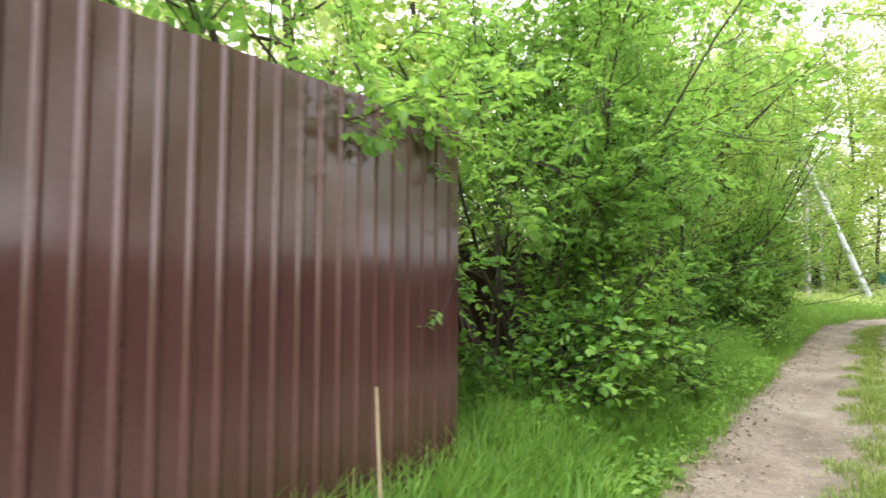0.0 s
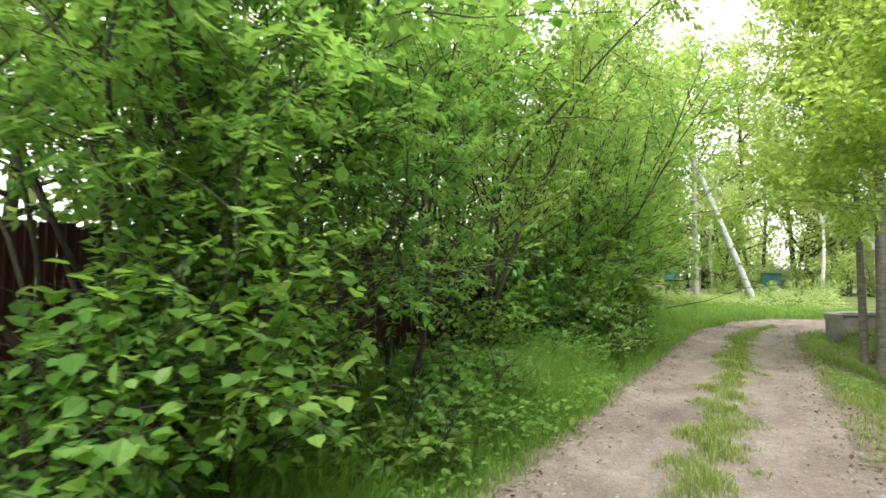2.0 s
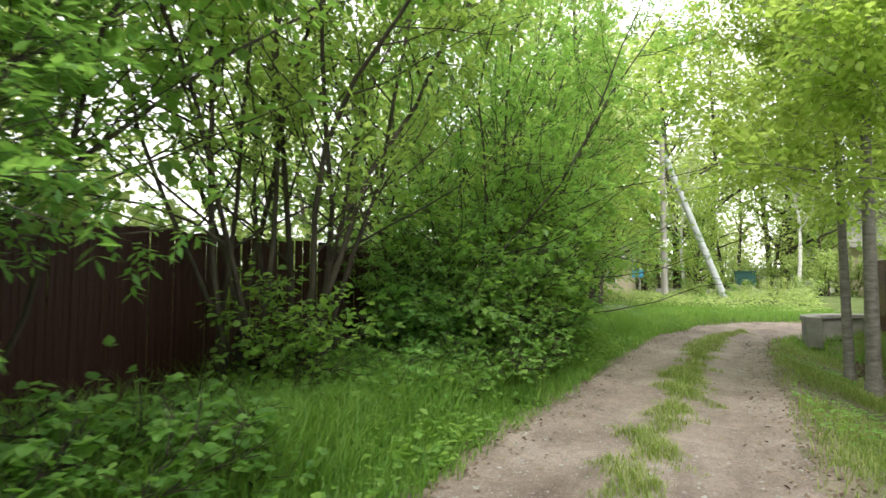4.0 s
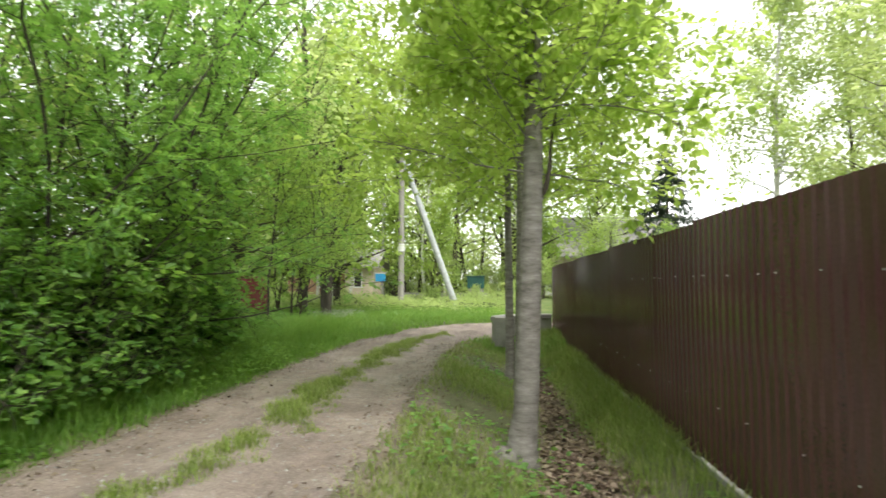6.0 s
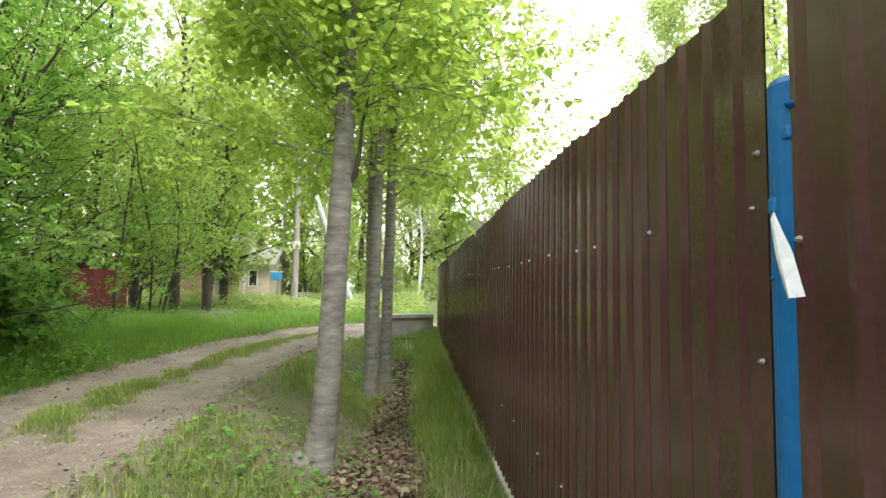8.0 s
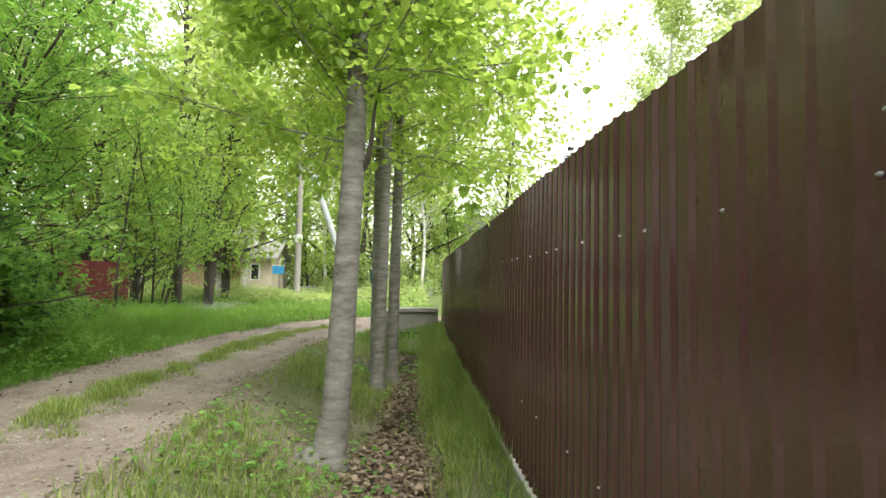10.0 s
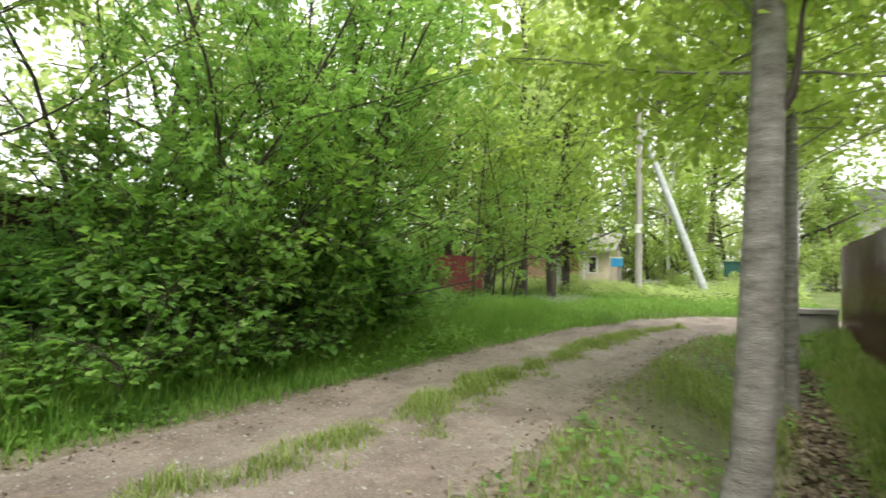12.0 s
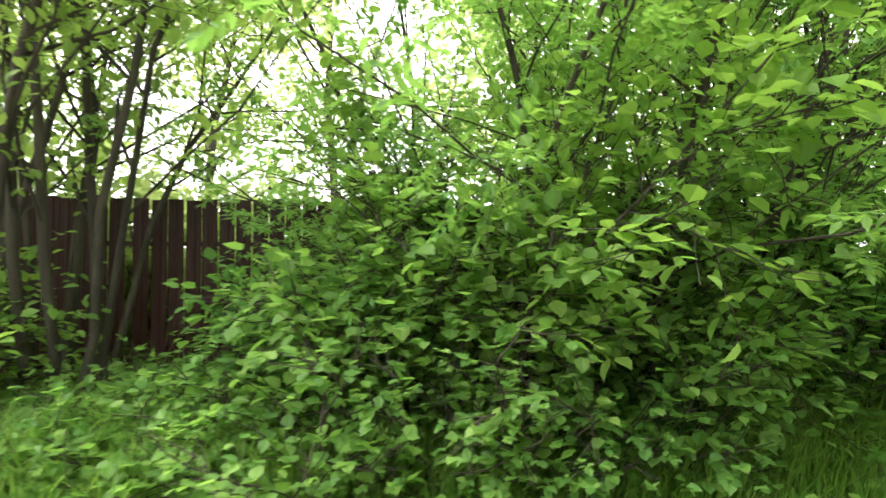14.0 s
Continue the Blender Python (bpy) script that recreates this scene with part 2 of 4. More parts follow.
def box(bm, x0, x1, y0, y1, z0, z1):
    m = Matrix.Translation(((x0 + x1) / 2, (y0 + y1) / 2, (z0 + z1) / 2)) @ Matrix.Diagonal((x1 - x0, y1 - y0, z1 - z0, 1))
    bmesh.ops.create_cube(bm, size=1, matrix=m)
    return bm


def cyl(bm, x, y, z0, z1, r0, r1=None, sides=16):
    bmesh.ops.create_cone(bm, cap_ends=True, segments=sides, radius1=r0, radius2=r0 if r1 is None else r1, depth=z1 - z0, matrix=Matrix.Translation((x, y, (z0 + z1) / 2)))
    return bm


def tube(points, radii, sides):
    """Vertices and quads of a tapered tube along a polyline."""
    P, R = np.asarray(points, float), np.asarray(radii, float)
    d = np.gradient(P, axis=0)
    d /= np.linalg.norm(d, axis=1)[:, None] + 1e-9
    ref = np.array([0.0, 1.0, 0.0]) if abs(d[0, 2]) > 0.7 else np.array([0.0, 0.0, 1.0])
    a = np.cross(d, ref)
    a /= np.linalg.norm(a, axis=1)[:, None] + 1e-9
    b = np.cross(d, a)
    th = np.linspace(0, 2 * np.pi, sides, endpoint=False)
    V = P[:, None] + R[:, None, None] * (np.cos(th)[None, :, None] * a[:, None] + np.sin(th)[None, :, None] * b[:, None])
    n = len(P)
    i, j = np.meshgrid(np.arange(n - 1), np.arange(sides), indexing="ij")
    k = (j + 1) % sides
    F = np.stack([i * sides + j, i * sides + k, (i + 1) * sides + k, (i + 1) * sides + j], -1).reshape(-1, 4)
    return V.reshape(-1, 3), F


def tubes(items):
    vs, fs, at = [], [], 0
    for pts, rad, sides in items:
        v, f = tube(pts, rad, sides)
        vs.append(v)
        fs.append(f + at)
        at += len(v)
    return np.concatenate(vs), np.concatenate(fs)


# leaf outlines: half width along the blade, five points, folded along the midrib
ROUND, LONG, TOOTHED = (0.46, 0.5, 0.2), (0.2, 0.46, 0.1), (0.4, 0.42, 0.2)
# three-lobed leaves: wide shoulders, a notch on each side, a middle tip
LOBED = (0.5, 0.45, 0.12, 0.92, 0.7)


def leaf_mesh(name, at, way, size, shape, mat, rng, droop=0.25, simple=False):
    """One mesh of many folded leaves: at (n, 3), way (n, 3) the direction of growth, size (n)."""
    n = len(at)
    w, m, fold, near, far = (*shape, 0.85, 0.8)[:5]
    d = way + rng.normal(0, 0.3, (n, 3)) - np.array([0, 0, droop])
    d /= np.linalg.norm(d, axis=1)[:, None] + 1e-9
    up = np.array([0, 0, 1.0]) + rng.normal(0, 0.25, (n, 3))
    s = np.cross(d, up)
    s /= np.linalg.norm(s, axis=1)[:, None] + 1e-9
    u = np.cross(s, d)
    S = size[:, None]
    base = at
    mid = at + d * S * m
    tip = at + d * S + u * S * -0.08
    up_l = u * S * fold * 0.5
    if simple:
        l1, r1 = at + d * S * 0.45 - s * S * w, at + d * S * 0.45 + s * S * w
        V = np.stack([base, r1, tip, l1], 1).reshape(-1, 3)
        return mesh_of(name, V, np.arange(4 * n).reshape(-1, 4), mat)
    l1, r1 = at + d * S * 0.28 - s * S * w * near + up_l, at + d * S * 0.28 + s * S * w * near + up_l
    l2, r2 = at + d * S * 0.66 - s * S * w * far + up_l, at + d * S * 0.66 + s * S * w * far + up_l
    V = np.stack([base, r1, r2, tip, l2, l1], 1).reshape(-1, 3)
    k = (np.arange(n) * 6)[:, None, None]
    F = (np.array([[0, 1, 2, 3], [0, 3, 4, 5]])[None] + k).reshape(-1, 4)
    return mesh_of(name, V, F, mat)


def compound(at, way, size, rng, pairs=5):
    """Leaflets of feathery rowan leaves: positions, directions and sizes."""
    n = len(at)
    d = way + rng.normal(0, 0.3, (n, 3)) - np.array([0, 0, 0.25])
    d /= np.linalg.norm(d, axis=1)[:, None]
    s = np.cross(d, np.array([0, 0, 1.0]) + rng.normal(0, 0.2, (n, 3)))
    s /= np.linalg.norm(s, axis=1)[:, None] + 1e-9
    A, W, Z = [], [], []
    for i in range(pairs):
        f = 0.25 + 0.7 * i / pairs
        p = at + d * (size * f)[:, None] + np.array([0, 0, -0.12]) * (size * f * f)[:, None]
        for sg in (-1, 1):
            A.append(p)
            W.append(s * sg + d * 0.45)
            Z.append(size * (0.42 - 0.12 * abs(f - 0.5)))
    A.append(at + d * (size * 0.95)[:, None])
    W.append(d)
    Z.append(size * 0.36)
    return np.concatenate(A), np.concatenate(W), np.concatenate(Z)


def trefoil(at, way, size, rng):
    """Three leaflets at the end of each leaf stalk, held almost level: positions, directions and sizes."""
    n = len(at)
    d = way * np.array([1, 1, 0.3]) + rng.normal(0, 0.15, (n, 3))
    d /= np.linalg.norm(d, axis=1)[:, None] + 1e-9
    s = np.cross(d, np.array([0, 0, 1.0]) + rng.normal(0, 0.2, (n, 3)))
    s /= np.linalg.norm(s, axis=1)[:, None] + 1e-9
    p = at + d * (size * 0.5)[:, None]
    return np.concatenate([p, p, p]), np.concatenate([d, s * 0.85 + d * 0.35, d * 0.35 - s * 0.85]), np.concatenate([size, size * 0.8, size * 0.8])


def limb(rng, start, way, length, steps, r0, r1, wander, lift=0.0):
    """A wandering branch: points and radii."""
    pts, d = [np.array(start, float)], np.array(way, float)
    d /= np.linalg.norm(d)
    for _ in range(steps):
        d = d + rng.normal(0, wander, 3) + np.array([0, 0, lift])
        d /= np.linalg.norm(d)
        pts.append(pts[-1] + d * length / steps)
    return np.array(pts), np.linspace(r0, r1, steps + 1)


def along(pts, f):
    x = f * (len(pts) - 1)
    i = min(int(x), len(pts) - 2)
    return pts[i] + (pts[i + 1] - pts[i]) * (x - i), pts[i + 1] - pts[i]


def side_way(rng, d, spread):
    d = d / np.linalg.norm(d)
    r = rng.normal(0, 1, 3)
    r -= d * (r @ d)
    r /= np.linalg.norm(r) + 1e-9
    return d * math.cos(spread) + r * math.sin(spread)


def foliage(rng, twigs, per_metre, tuft):
    """Leaf places and directions along twigs."""
    A, W = [], []
    for pts in twigs:
        length = np.linalg.norm(np.diff(pts, axis=0), axis=1).sum()
        k = max(2, int(length * per_metre))
        f = rng.uniform(0.15, 1.0, k) * (len(pts) - 1)
        i = np.minimum(f.astype(int), len(pts) - 2)
        p = pts[i] + (pts[i + 1] - pts[i]) * (f - i)[:, None]
        d = pts[i + 1] - pts[i]
        d = d / (np.linalg.norm(d, axis=1)[:, None] + 1e-9)
        r = rng.normal(0, 1, (k, 3))
        A.append(p + r * tuft)
        W.append(d * 0.5 + r * 0.7)
    return np.concatenate(A), np.concatenate(W)


def plant(name, base, label, category, rng, stems, height, lean, bark, leaf, shape, size, density, first=0.2, branch_len=0.35, branches=12, twigs=5,
          stem_r=0.03, spread=0.9, rowan=False, wander=0.12, base_r=0.15, tuft=0.04, twig_len=0.4, group="", lift=0.02, sides=6, trunk_path=None, branch_r=0.42, twig_wood=True, taper=(1.15, 1.0), shoots=0, level=1.0, threes=False):
    """A shrub or tree: stems, branches and twigs as one woody part, and a crown of single leaves."""
    ends = []
    root = new(name)
    root.location = base
    tagged(root, label, category, group)
    for k in range(stems):
        wood = []
        a = 2 * math.pi * (k + rng.uniform(-0.3, 0.3)) / stems
        out = np.array([math.cos(a), math.sin(a), 0])
        h = height * rng.uniform(0.75, 1.0) if stems > 1 else height
        if trunk_path is not None:
            pts = np.array(trunk_path, float)
            rad = np.linspace(stem_r, stem_r * 0.25, len(pts))
        else:
            pts, rad = limb(rng, np.array([0, 0, -0.1]) + out * base_r * rng.uniform(0.3, 1) * (stems > 1), np.array([0, 0, 1.0]) + out * lean * rng.uniform(0.3, 1.2), h, 9, stem_r * rng.uniform(0.7, 1.0), stem_r * 0.2, wander, lift)
        wood.append((pts, rad, sides))
        ends.append(pts[-3:])
        for b in range(branches):
            f = first + (1 - first) * (b + rng.uniform(0, 1)) / branches
            p, d = along(pts, min(f, 0.99))
            L = height * branch_len * (taper[0] - taper[1] * f) * rng.uniform(0.6, 1.25) + 0.15
            bp, br = limb(rng, p, side_way(rng, d, spread * rng.uniform(0.7, 1.2)), L, 5, max(0.006, stem_r * branch_r * (1.1 - f)), 0.003, 0.16, 0.02 + lift)
            wood.append((bp, br, 4))
            ends.append(bp)
            for _ in range(twigs):
                tp, td = along(bp, rng.uniform(0.25, 1.0))
                tw, tr = limb(rng, tp, side_way(rng, td, rng.uniform(0.4, 1.1)), twig_len * rng.uniform(0.5, 1.2), 3, 0.004, 0.002, 0.18, 0.0)
                if twig_wood:
                    wood.append((tw, tr, 3))
                ends.append(tw)
        for _ in range(shoots):
            p, d = along(pts, rng.uniform(first + 0.04, 0.9))
            tw, tr = limb(rng, p, side_way(rng, d, 1.2), rng.uniform(0.4, 1.0), 4, 0.006, 0.002, 0.2, 0.02)
            wood.append((tw, tr, 3))
            ends.append(tw)
        v, f = tubes(wood)
        solid("trunk" if stems == 1 else "stem", v, f, bark, root, smooth=True)
    A, W = foliage(rng, ends, density, tuft)
    W = W * np.array([1, 1, level])
    if threes:
        A, W, Z = trefoil(A, W, size * rng.uniform(0.6, 1.2, len(A)), rng)
        me = leaf_mesh("crown", A, W, Z, shape, leaf, rng, 0.12)
    elif rowan:
        A, W, Z = compound(A, W, size * 2.4 * rng.uniform(0.7, 1.2, len(A)), rng)
        me = leaf_mesh("crown", A, W, Z, (0.19, 0.46, 0.1), leaf, rng, 0.1, True)
    else:
        me = leaf_mesh("crown", A, W, size * rng.uniform(0.6, 1.25, len(A)), shape, leaf, rng, simple=not twig_wood)
    crown = new("crown", me)
    crown.parent = root
    return root


# ---- the lie of the land ----
CENTRE = np.array([(0.12, -60), (0.12, 17.5), (0.3, 20.2), (1.0, 22.6), (2.6, 24.3), (5.5, 25.2), (20, 26.5), (70, 31)])


def lateral(x, y):
    """Signed distance from the lane's centre line, positive to the walker's right, and the way along it."""
    x, y = np.asarray(x, float), np.asarray(y, float)
    best, sign = np.full(x.shape, 1e9), np.ones(x.shape)
    for (ax, ay), (bx, by) in zip(CENTRE[:-1], CENTRE[1:]):
        dx, dy = bx - ax, by - ay
        t = np.clip(((x - ax) * dx + (y - ay) * dy) / (dx * dx + dy * dy), 0, 1)
        px, py = x - ax - t * dx, y - ay - t * dy
        d = np.hypot(px, py)
        near = d < best
        best, sign = np.where(near, d, best), np.where(near, np.sign(dy * px - dx * py + 1e-9), sign)
    return best * sign


def wave(x, y, s, k=0.0):
    return (np.sin(x * s + 1.7 * k) * np.cos(y * s * 0.83 + k) + np.sin((x + y) * s * 0.57 + 2.1 * k) * 0.6 + np.sin((x - 1.4 * y) * s * 1.31 + k) * 0.4) / 2


def step(a, b, v):
    t = np.clip((v - a) / (b - a), 0, 1)
    return t * t * (3 - 2 * t)


def height(x, y):
    x, y = np.asarray(x, float), np.asarray(y, float)
    u = lateral(x, y)
    z = -0.035 * np.exp(-((u + 0.62) / 0.3) ** 2) - 0.035 * np.exp(-((u - 0.66) / 0.3) ** 2) + 0.012 * wave(x, y, 3.1) + 0.006 * wave(x, y, 9.0, 1)
    z = z + 0.12 * step(-1.1, -2.2, u)
    ditch = (-0.46 * step(1.25, 2.9, x) + 0.28 * step(3.15, 3.8, x)) * step(23.5, 20.5, y)
    z = z + np.where(u > 0, ditch, 0)
    return z + 0.35 * step(27.5, 33, y) * step(12, 4, x) + 0.03 * wave(x, y, 0.7, 2) * step(1.2, 2.0, np.abs(u))


def spaced(lo, hi, fine_lo, fine_hi, d, grow):
    mid = list(np.arange(fine_lo, fine_hi + d / 2, d))
    s, p, left, right = d, fine_lo, [], []
    while p > lo:
        s *= grow
        p -= s
        left.append(p)
    s, p = d, fine_hi
    while p < hi:
        s *= grow
        p += s
        right.append(p)
    return np.array(left[::-1] + mid + right)


def sheet_grid(xs, ys):
    X, Y = np.meshgrid(xs, ys, indexing="ij")
    n, m = X.shape
    i, j = np.meshgrid(np.arange(n - 1), np.arange(m - 1), indexing="ij")
    F = np.stack([i * m + j, (i + 1) * m + j, (i + 1) * m + j + 1, i * m + j + 1], -1).reshape(-1, 4)
    return X.ravel(), Y.ravel(), F


def in_road(x, y):
    u = lateral(x, y)
    half = 1.13 + 0.4 * step(21, 25, np.asarray(y, float)) + 0.05 * wave(x, y, 2.6, 3) + 0.05 * wave(x, y, 17.0, 5)
    return half - np.abs(u)


def tuft_strip(x, y):
    """Grass left standing between the wheel tracks: positive inside the tufts."""
    u = lateral(x, y)
    return 0.27 + 0.2 * wave(x, y, 2.3, 7) + 0.26 * wave(x, y, 9.3, 9) - np.abs(u - 0.02) - 0.6 * step(21.5, 23, np.asarray(y, float))


X, Y, F = sheet_grid(spaced(-600, 600, -4.6, 4.6, 0.1, 1.25), spaced(-400, 900, -2.0, 28.0, 0.1, 1.25))
ground = new("ground", mesh_of("ground", np.stack([X, Y, height(X, Y) - 0.012 * (in_road(X, Y) > 0.1)], 1), F, GROUND, True))
tagged(ground, "grassy ground with bare earth under the trees", "ground", kind="structure")
bare = np.clip(0.95 * np.exp(-((X - 2.97) / 0.4) ** 2) * (Y < 22) + 0.5 * step(0.1, 0.6, wave(X, Y, 2.2, 4)) * (np.abs(X) < 2.4) + 0.8 * step(-2.4, -3.2, X) * (X > -4.2) + 0.95 * np.exp(-((np.abs(lateral(X, Y)) - 1.18) / 0.2) ** 2) + 0.4 * (X > 1.3) * (X < 3.9) * (Y < 22), 0, 1)
layer = ground.data.attributes.new("bare", "FLOAT", "POINT")
layer.data.foreach_set("value", bare.astype(np.float32))

X, Y, F = sheet_grid(np.arange(-1.7, 14.0, 0.06), np.arange(-8.0, 29.0, 0.06))
keep = (in_road(X, Y) > 0)[F].all(1)
used, F = np.unique(F[keep], return_inverse=True)
road = new("road", mesh_of("road", np.stack([X[used], Y[used], height(X[used], Y[used]) + 0.004], 1), F.reshape(-1, 4), ROAD, True))
tagged(road, "packed pinkish dirt lane with two wheel tracks", "road", kind="structure")


# ---- fences ----
def profile(width, pitch, depth):
    """Cross-section of ribbed steel sheet: points (along, out)."""
    pts = []
    for i in range(round(width / pitch)):
        o = i * pitch
        pts += [(o, 0), (o + pitch * 0.58, 0), (o + pitch * 0.72, depth), (o + pitch * 0.84, depth), (o + pitch * 0.97, 0)]
    return np.array(pts + [(width, 0)])


def ribbed_sheet(name, width, z0, z1, depth=0.014, pitch=0.115):
    """A sheet in the plane x = 0 running along +y, ribs towards -x, with a thickness."""
    pr = profile(width, pitch, depth)
    rows = np.linspace(z0, z1, 4)
    V = np.concatenate([np.stack([-pr[:, 1] + off, pr[:, 0], np.full(len(pr), z)], 1) for off in (0.0, 0.004) for z in rows])
    n = len(pr)
    F = []
    for s in range(2):
        for r in range(3):
            a = (s * 4 + r) * n
            for i in range(n - 1):
                q = [a + i, a + i + 1, a + n + i + 1, a + n + i]
                F.append(q if s == 0 else q[::-1])
    for r, flip in ((0, False), (3, True)):
        for i in range(n - 1):
            q = [r * n + i, (4 + r) * n + i, (4 + r) * n + i + 1, r * n + i + 1]
            F.append(q[::-1] if flip else q)
    return mesh_of(name, V, np.array(F), SHEET)


def screw_mesh():
    bm = bmesh.new()
    cyl(bm, 0, 0, 0, 0.004, 0.006, 0.005, 8)
    cyl(bm, 0, 0, 0.004, 0.008, 0.004, 0.003, 6)
    me = bpy.data.meshes.new("screw")
    bm.transform(Matrix.Rotation(radians(-90), 4, "Y"))
    bm.to_mesh(me)
    bm.free()
    me.materials.append(STEEL)
    return me


SCREW = screw_mesh()
rng = np.random.default_rng(11)
fence = tagged(new("metal_fence"), "brown ribbed steel sheet fence beside a leafy ditch", "fence", kind="structure")
wide = ribbed_sheet("sheet", 1.15, -0.14, 1.82, 0.012)
FX = 3.88
for i in range(13):
    o = new("sheet", wide)
    o.parent, o.location = fence, (FX - 0.004 * (i % 2), 9.275 + 1.14 * i, 0.012 * (i % 3) - 0.01)
    o.rotation_euler = (0, 0, rng.uniform(-0.004, 0.004))
    for k, z in ((0, 1.36), (1, 0.35)):
        for s in range(5):
            if (s % 2 == 0) == (z > 1):
                c = new("screw", SCREW)
                c.parent, c.location = fence, (FX - 0.003, 9.275 + 1.14 * i + 0.04 + 0.23 * s, z + rng.uniform(-0.006, 0.006))
for i in range(11):
    o = new("sheet", wide)
    o.parent, o.location = fence, (FX + 0.012 - 0.004 * (i % 2), 9.225 - 1.15 - 1.14 * i, 0.03)
for y in (12.1, 15.0, 17.9, 20.8, 23.9):
    bm = cyl(bmesh.new(), FX + 0.06, y, -0.3, 1.7, 0.03)
    part("post", bm, STEEL, fence, smooth=True)
for z in (0.35, 1.36):
    part("rail", box(bmesh.new(), FX + 0.012, FX + 0.04, 9.4, 24.0, z - 0.02, z + 0.02), STEEL, fence)

part("plinth", box(bmesh.new(), FX - 0.03, FX + 0.03, 9.3, 24.0, -0.34, -0.145), CONCRETE, fence, "pale concrete strip under the sheets", bevel=0.008)
gate_post = tagged(new("gate_post"), "blue-painted round steel post with welded hinge lugs", "post")
part("tube", cyl(bmesh.new(), FX + 0.04, 9.24, -0.35, 1.575, 0.05, None, 24), BLUE, gate_post, smooth=False)
part("cap", cyl(bmesh.new(), FX + 0.04, 9.24, 1.575, 1.587, 0.051, 0.046, 24), BLUE, gate_post)
part("hinge_plate", box(bmesh.new(), FX - 0.008, FX + 0.006, 9.205, 9.224, 1.47, 1.495), BLUE, gate_post, bevel=0.005)
part("weld_plate", box(bmesh.new(), FX - 0.016, FX + 0.02, 9.236, 9.256, 1.34, 1.372), BLUE, gate_post, "lumpy blue-painted weld", bevel=0.008)
for y, z in ((9.203, 1.53), (9.25, 1.225), (9.205, 0.42)):
    bm = bmesh.new()
    cyl(bm, 0, 0, -0.014, 0.004, 0.007, None, 6)
    cyl(bm, 0, 0, 0.004, 0.01, 0.004, 0.0035, 8)
    bm.transform(Matrix.Translation((FX - 0.004, y, z)) @ Matrix.Rotation(radians(-90), 4, "Y"))
    part("bolt", bm, BLUE, gate_post)
for y, z in ((9.297, 1.465), (9.297, 1.07), (9.19, 1.29)):
    c = new("washer_screw", SCREW)
    c.parent, c.location, c.scale = fence, (FX - 0.002, y, z), (1.1, 1.1, 1.1)

left_fence = tagged(new("metal_fence"), "brown ribbed steel sheet fence end beside tall grass", "fence", kind="structure")
for i in range(5):
    o = new("sheet", ribbed_sheet("sheet", 1.152, 0.08, 2.44, 0.015, 0.128) if i == 0 else o.data)
    o.parent, o.location, o.rotation_euler = left_fence, (-2.0 - 0.003 * (i % 2), 2.81 - 1.14 * i, 0), (0, 0, math.pi)
# the fence steps back here, on the slant, to the line of the pickets
o = new("sheet", ribbed_sheet("sheet", 2.645, 0.0, 2.08))
o.parent, o.location, o.rotation_euler = left_fence, (-2.03, 2.8, 0), (0, 0, radians(51.5))
part("post", box(bmesh.new(), -4.13, -4.07, 4.48, 4.54, -0.1, 2.0), SHEET_DARK, left_fence, "dark steel corner post", bevel=0.006)

# picket fence deep in the hedge: narrow steel pickets with slits between
picket_fence = tagged(new("picket_fence"), "dark maroon steel picket fence overgrown by bushes", "fence", kind="structure")


def picket_mesh():
    w, zt = 0.125, 1.84
    prof = [(0.006, 0), (0.0, 0.012), (0.0, 0.045), (0.008, 0.055), (0.008, 0.07), (0.0, 0.08), (0.0, w - 0.012), (0.006, w)]
    V = [(x + off, y, z) for off in (0.0, -0.004) for z in (-0.05, 0.9, zt) for x, y in prof]
    n, F = len(prof), []
    for s in range(2):
        for r in range(2):
            for i in range(n - 1):
                a = (s * 3 + r) * n + i
                F.append([a, a + 1, a + n + 1, a + n])
    for i in range(n - 1):
        F.append([2 * n + i, 2 * n + i + 1, 5 * n + i + 1, 5 * n + i])
    return mesh_of("picket", V, np.array(F), SHEET_DARK)


PICKET = picket_mesh()
y = 4.56
while y < 16.5:
    o = new("picket", PICKET)
    o.parent, o.location = picket_fence, (-4.1 + rng.uniform(-0.004, 0.004), y, rng.uniform(-0.02, 0.02))
    o.rotation_euler = (rng.uniform(-0.004, 0.004), 0, rng.uniform(-0.02, 0.02))
    y += 0.125 + (rng.uniform(-0.004, 0.006) if 9.7 < y < 14.5 else rng.uniform(-0.01, 0.004)) + (0.014 if 10.1 < y < 11.9 else 0)
    if 10.0 < y < 10.13:
        y += 0.07
for z in (0.4, 1.45):
    part("rail", box(bmesh.new(), -4.16, -4.112, 4.56, 16.5, z - 0.02, z + 0.02), SHEET_DARK, picket_fence)

red_fence = tagged(new("red_fence"), "faded red ribbed sheet fence behind a leaning trunk", "fence", kind="structure")
red_me = ribbed_sheet("sheet", 1.15, -0.02, 1.5)
red_me.materials.clear()
red_me.materials.append(RED)
for i, y in enumerate((20.7, 21.84, 22.5)):
    o = new("sheet", red_me)
    o.parent, o.location, o.rotation_euler = red_fence, (-4.1 - 0.006 * i, y, 0), (0, 0, math.pi)


